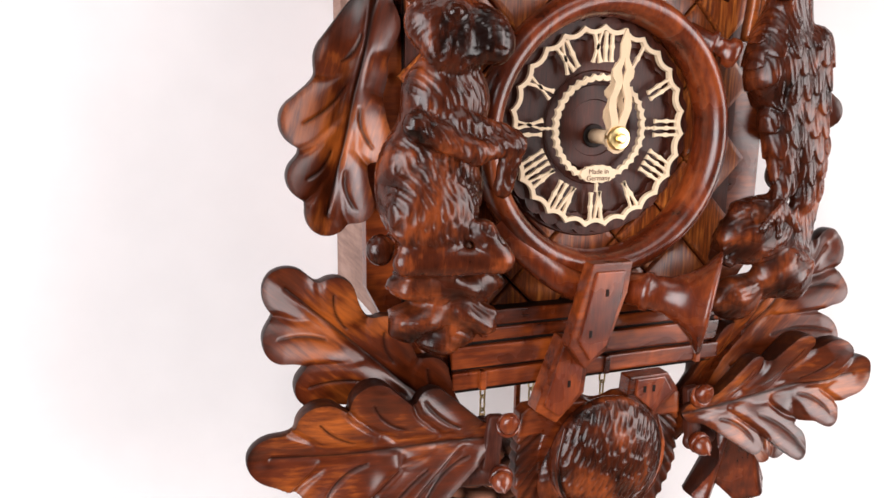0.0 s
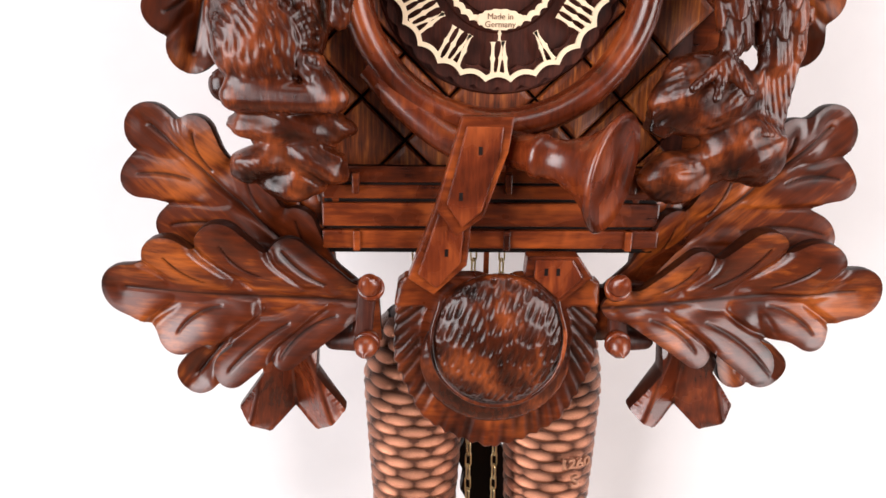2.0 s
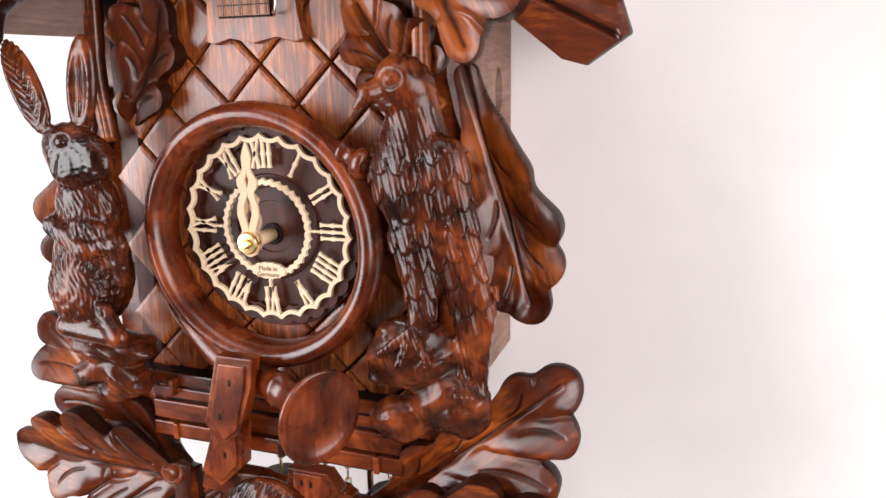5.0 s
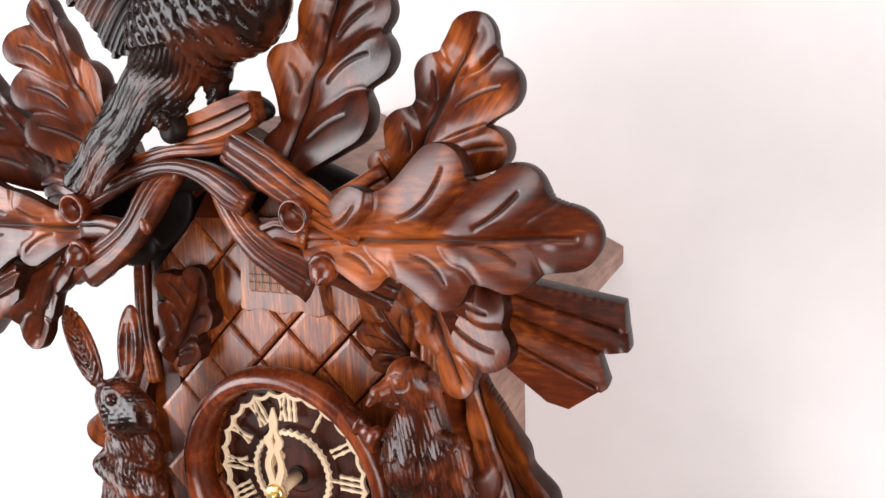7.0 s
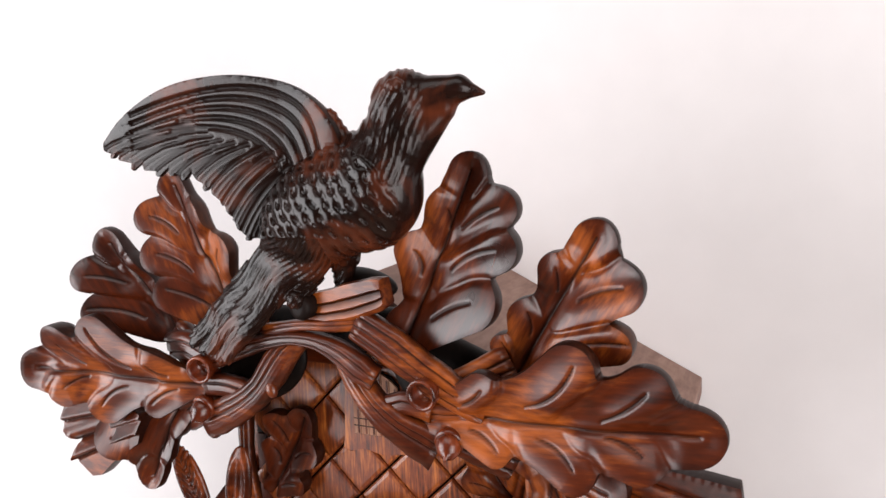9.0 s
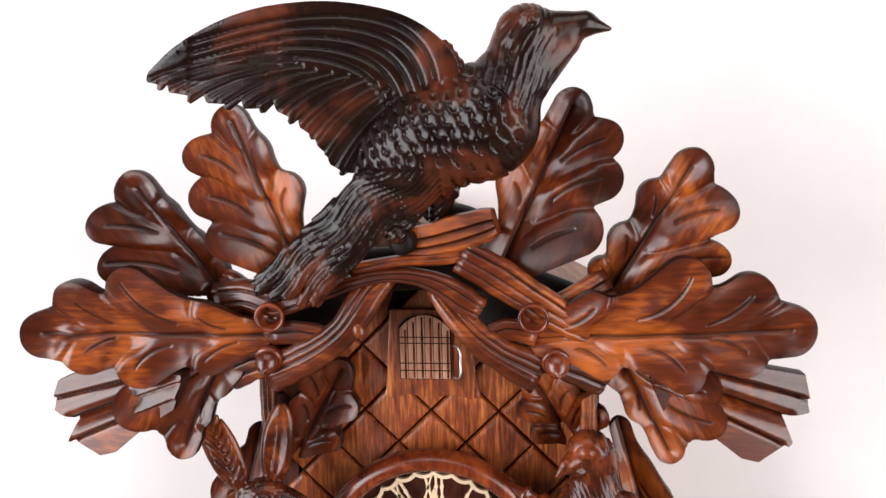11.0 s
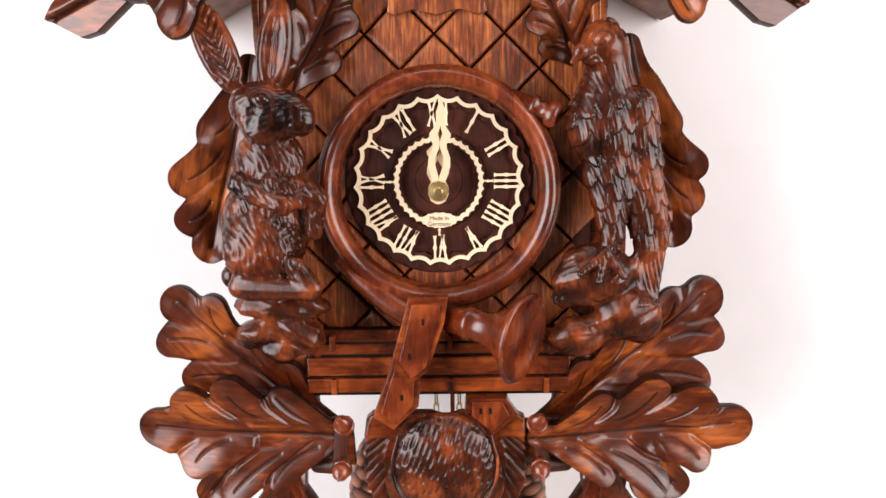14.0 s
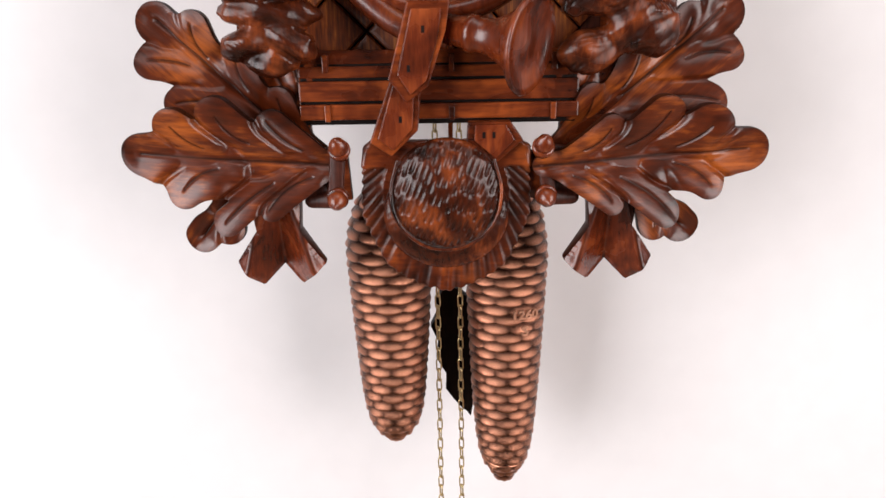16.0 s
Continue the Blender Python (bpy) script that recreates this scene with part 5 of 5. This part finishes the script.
for m in (-1, 1):
    fan = ((180, 168), (199, 172), (248, 162), (251, 138), (235, 136), (241, 119), (221, 105), (210, 108), (188, 126), (160, 140), (150, 165)) if m > 0 else ((-180, 168), (-202, 173), (-244, 155), (-249, 134), (-232, 127), (-238, 114), (-217, 103), (-206, 106), (-184, 124), (-158, 140), (-148, 165))
    lo, res, n = np.array((m * 200 - 56.0, 98.0)), 0.95, (119, 84)
    P = np.stack(np.meshgrid(lo[0] + res * np.arange(n[0]), lo[1] + res * np.arange(n[1]), indexing="ij"), -1).reshape(-1, 2)
    S = outline_field(P, list(fan))
    k = 0 if m > 0 else -7
    grooves = [((190, 166 + k), (245, 149 + k * 0.8)), ((188, 154 + k), (236, 136 + k)), ((190, 141 + k), (234, 119 + k * 0.6))]
    d = np.stack([segment(P, (m * a[0], a[1]), (m * b[0], b[1]))[0] for a, b in grooves])
    side = np.stack([(P[:, 1] - a[1]) - (P[:, 0] * m - a[0]) * (b[1] - a[1]) / (b[0] - a[0]) for a, b in grooves])
    H = 3.0 - 3.0 * np.exp(-(d / 1.5) ** 2).max(0) - 0.4 * np.clip(np.where(side > 0, side, 40).min(0), 0, 12) - 4.0 * np.exp(-(d[1] / 4.5) ** 2)
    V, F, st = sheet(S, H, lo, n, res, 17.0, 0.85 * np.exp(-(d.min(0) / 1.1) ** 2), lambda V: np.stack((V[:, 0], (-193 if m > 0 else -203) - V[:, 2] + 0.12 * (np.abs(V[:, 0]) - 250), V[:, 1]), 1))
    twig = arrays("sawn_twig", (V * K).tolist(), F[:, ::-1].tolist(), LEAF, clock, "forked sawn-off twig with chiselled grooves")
    twig.data.attributes.new("stain", "FLOAT", "POINT").data.foreach_set("value", st)
    tail = [(m * x, z) for x, z in ((112, -200), (151, -200), (146, -236), (164, -262), (147, -283), (131, -267), (116, -282), (97, -264), (114, -236))]
    lo, res, n = np.array((m * 130 - 40.0, -288.0)), 0.95, (86, 98)
    P = np.stack(np.meshgrid(lo[0] + res * np.arange(n[0]), lo[1] + res * np.arange(n[1]), indexing="ij"), -1).reshape(-1, 2)
    S = outline_field(P, tail)
    ridge = np.minimum(segment(P, (m * 138, -200), (m * 156, -270))[0], segment(P, (m * 124, -200), (m * 105, -270))[0])
    V, F, st = sheet(S, 6 - 0.95 * ridge - 1.2 * np.exp(-(ridge / 1.2) ** 2), lo, n, res, 15.0, 0.7 * np.exp(-(ridge / 1.1) ** 2), lambda V: np.stack((V[:, 0], -146 - V[:, 2], V[:, 1]), 1))
    fish = arrays("sawn_twig", (V * K).tolist(), F[:, ::-1].tolist(), HORN, clock, "faceted fishtail twig end")
    fish.location.x = 11 * K if m < 0 else 0
    fish.data.attributes.new("stain", "FLOAT", "POINT").data.foreach_set("value", st)
    edge = [(m * x, z) for x, z in ((82, -108), (84, -140), (91, -156), (90, -170), (78, -180), (64, -178), (62, -212), (76, -214), (96, -204), (126, -196), (146, -160), (138, -108))]
    lo, res, n = np.array((m * 102 - 50.0, -220.0)), 0.95, (106, 122)
    P = np.stack(np.meshgrid(lo[0] + res * np.arange(n[0]), lo[1] + res * np.arange(n[1]), indexing="ij"), -1).reshape(-1, 2)
    S = outline_field(P, edge)
    lines = np.minimum(line_field(P, [(m * 118, -112), (m * 104, -142), (m * 84, -176)]), line_field(P, [(m * 100, -108), (m * 94, -142), (m * 78, -184)]))
    H = 2 * np.sqrt(np.clip(-S, 0, 12)) - 2.5 * np.exp(-(lines / 1.3) ** 2) - 1.2 * np.exp(-(lines / 5) ** 2)
    V, F, st = sheet(S, H, lo, n, res, 12.0, 0.8 * np.exp(-(lines / 1.2) ** 2), lambda V: np.stack((V[:, 0], -134 - V[:, 2] - 22 * np.clip((118 - np.abs(V[:, 0])) / 56, 0, 1), V[:, 1]), 1))
    stem = arrays("stem", (V * K).tolist(), F[:, ::-1].tolist(), BEAM, clock, "dark curved carved stem between ledge and bag")
    stem.data.attributes.new("stain", "FLOAT", "POINT").data.foreach_set("value", st)
    band("corner_stalk", [(m * 118, -138, 160, 12), (m * 119, -142, 110, 12), (m * 116, -140, 60, 12)], 6, LEAF, "carved stalk at the corner of the case", (0.0,), seed=52 + m)

# ---- the carving's true depth: relief in front of the dial's plane is shallower than it is drawn ----
RELIEF, FACE = 0.70, -141 * K
for ob in clock.children_recursive:
    me = ob.data
    if me.users > 1 or ob.name.split(".")[0] in ("oak_leaf", "under_leaf", "sawn_twig"):
        continue
    place = ob.matrix_basis.copy()
    up = ob.parent
    while up != clock:
        place, up = up.matrix_basis @ place, up.parent
    back = place.inverted()
    n = len(me.vertices)
    co = np.empty(n * 3)
    me.vertices.foreach_get("co", co)
    R, T = np.array(place.to_3x3()), np.array(place.translation)
    co = co.reshape(-1, 3) @ R.T + T
    co[:, 1] = np.where(co[:, 1] < FACE, FACE + (co[:, 1] - FACE) * RELIEF, co[:, 1])
    co = co @ np.array(back.to_3x3()).T + np.array(back.translation)
    me.vertices.foreach_set("co", co.ravel())
    me.update()

# ---- pine-cone weights on chains ----
def scale_mesh():
    """One broad overlapping cone scale, a unit wide and high, with a lip at its lower edge."""
    bm = bmesh.new()
    n, rings = 11, []
    levels = (-1.0, -0.6, -0.2, 0.2, 0.5, 0.72, 0.9, 1.0)
    outs = (0.0, 0.2, 0.48, 0.78, 0.95, 1.0, 0.75, 0.0)
    for v, o in zip(levels, outs):
        ring = []
        for i in range(n):
            u = -1 + 2 * i / (n - 1)
            lens = max(0.0, 1 - u * u) ** 0.5
            ring.append(bm.verts.new((0.58 * u, -o * (0.12 + 0.88 * lens ** 1.3), -0.5 - 0.5 * v * (0.12 + 0.88 * lens))))
        rings.append(ring)
    for p, q in zip(rings, rings[1:]):
        for i in range(n - 1):
            bm.faces.new((p[i], p[i + 1], q[i + 1], q[i]))
    bmesh.ops.remove_doubles(bm, verts=bm.verts, dist=1e-5)
    me = bpy.data.meshes.new("scale")
    bmesh.ops.recalc_face_normals(bm, faces=bm.faces)
    bm.to_mesh(me)
    bm.free()
    me.materials.append(COPPER)
    # roots dark, lips bright: patina, with shade and lip highlights painted in
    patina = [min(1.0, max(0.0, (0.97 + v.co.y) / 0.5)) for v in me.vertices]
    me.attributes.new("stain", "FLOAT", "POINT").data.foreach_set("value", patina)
    for p in me.polygons:
        p.use_smooth = True
    return me


def cone_radius(t, big):
    """Radius down the cone, t from 0 (top) to 1 (tip)."""
    if t < 0.25:
        return big * math.sin(math.pi / 2 * (0.35 + 0.65 * t / 0.25))
    s = (t - 0.25) / 0.75
    return big * (1 - 0.34 * s ** 1.3) * max(0.0, 1 - s ** 12) ** 0.5


def pine_cone(x, y, top, tip, big, label):
    weight = new("pine_cone_weight")
    weight.location = (x * K, y * K, 1.604 + top * K)
    tagged(weight, label, "clock weight", "pine-cone weights")
    length = top - tip
    prof = [(cone_radius(i / 40, big) * 0.93, -length * i / 40) for i in range(41)]
    # core coloured dark for patina and for the shade between scales
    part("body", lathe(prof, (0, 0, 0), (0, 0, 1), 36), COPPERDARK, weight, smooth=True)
    rows = int(length / 8.5)
    rng = random.Random(int(top))
    for i in range(rows):
        t = (i + 0.1) / rows
        r = cone_radius(min(0.97, t + 0.02), big)
        around = 9
        slope = math.atan2(cone_radius(min(1, t + 0.04), big) - cone_radius(max(0, t - 0.01), big), length * 0.05)
        for j in range(around):
            a = 2 * math.pi * (j + 0.5 * (i % 2) + rng.uniform(-0.04, 0.04)) / around
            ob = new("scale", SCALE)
            ob.parent = weight
            w = 2 * math.pi * r / around
            ob.matrix_basis = Matrix.Translation(Vector((r * 0.9 * math.sin(a), -r * 0.9 * math.cos(a), -length * t)) * K) @ Matrix.Rotation(a, 4, "Z") @ Matrix.Rotation(-slope * 0.8, 4, "X") @ Matrix.Diagonal((w * 1.06 * K, 5.2 * K, length / rows * 1.7 * K, 1))
    cap = [(cone_radius(0.935 + 0.065 * i / 8, big) * 1.0 + 0.4, -length * (0.935 + 0.065 * i / 8) - 0.6) for i in range(9)]
    part("tip", lathe(cap + [(0.1, -length - 0.8)], (0, 0, 0), (0, 0, 1), 36), COPPER, weight, "smooth worn copper tip", smooth=True)
    part("hook", lathe([(1.5, 0), (1.5, 12)], (0, 0, 0), (0, 0, 1), 10), BRASS, weight)
    return weight


SCALE = scale_mesh()
pine_cone(-42, -74, -222, -457, 35.5, "antique copper cast pine-cone clock weight")
right_cone = pine_cone(59, -76, -218, -500, 34.0, "antique copper pine-cone clock weight hanging lower, marked 1260")
for text, z, size in (("1260", -107, 10), ("S", -122, 11.5)):
    cu = bpy.data.curves.new("cast_mark", "FONT")
    cu.body, cu.size, cu.align_x, cu.extrude, cu.bevel_depth = text, size * K, "CENTER", 1.2 * K, 0.3 * K
    tmp = bpy.data.objects.new("tmp", cu)
    me = bpy.data.meshes.new_from_object(tmp)
    bpy.data.objects.remove(tmp)
    me.materials.clear()
    me.materials.append(CASTING)
    for v in me.vertices:
        a = 0.30 + v.co.x / (36 * K)
        r = (42.0 * K + v.co.z)
        v.co = Vector((r * math.sin(a), -r * math.cos(a), v.co.y + z * K))
    ob = new("cast_mark", me)
    ob.parent = right_cone


def link_mesh():
    bm = bmesh.new()
    n, k = 14, 6
    rings = []
    for i in range(n):
        a = 2 * math.pi * i / n
        c = Vector((2.3 * math.cos(a), 0, 2.6 * math.sin(a) + (3.6 if math.sin(a) > 0 else -3.6)))
        o = Vector((math.cos(a), 0, math.sin(a)))
        rings.append([bm.verts.new((c + o * 0.75 * math.cos(b) + Vector((0, 0.75 * math.sin(b), 0))) * K) for b in (2 * math.pi * j / k for j in range(k))])
    for i in range(n):
        p, q = rings[i], rings[(i + 1) % n]
        for j in range(k):
            bm.faces.new((p[j], p[(j + 1) % k], q[(j + 1) % k], q[j]))
    me = bpy.data.meshes.new("link")
    bmesh.ops.recalc_face_normals(bm, faces=bm.faces)
    bm.to_mesh(me)
    bm.free()
    me.materials.append(CHAINMETAL)
    for p in me.polygons:
        p.use_smooth = True
    return me


LINK = link_mesh()
for x, y, z0, z1 in ((-1, -72, -118, -640), (19, -72, -118, -640), (-42, -74, -118, -222), (59, -76, -118, -218)):
    chain = new("chain")
    chain.location = (x * K, y * K, 1.604 + z0 * K)
    tagged(chain, "thin brass link chain hanging from the clock", "chain", "clock chains")
    n = int((z0 - z1) / 10.4)
    for i in range(n):
        ob = new("link", LINK)
        ob.parent = chain
        ob.matrix_basis = Matrix.Translation((0, 0, -i * 10.4 * K)) @ Matrix.Rotation(radians(90 * (i % 2) + 25), 4, "Z")

# ---- pendulum behind the chains ----
pendulum = new("pendulum")
pendulum.location = (13 * K, -20 * K, 1.604 - 120 * K)
tagged(pendulum, "dark wooden leaf-shaped pendulum hanging behind the weights", "pendulum")
bm = bmesh.new()
box_mesh(bm, (-2 * K, -2 * K, -260 * K), (2 * K, 2 * K, 0))
part("rod", bm, BEAM, pendulum)
bob = prism([(-3, -205), (5, -214), (16, -222), (12, -238), (23, -252), (18, -270), (24, -290), (22, -318), (17, -350), (10, -338), (0, -330), (-8, -318), (-5, -300), (-17, -284), (-12, -266), (-22, -250), (-12, -236), (-17, -222), (-8, -214)], -8, 4)
part("bob", bevel_all(bob, 2), STAIN_SHADE, pendulum)
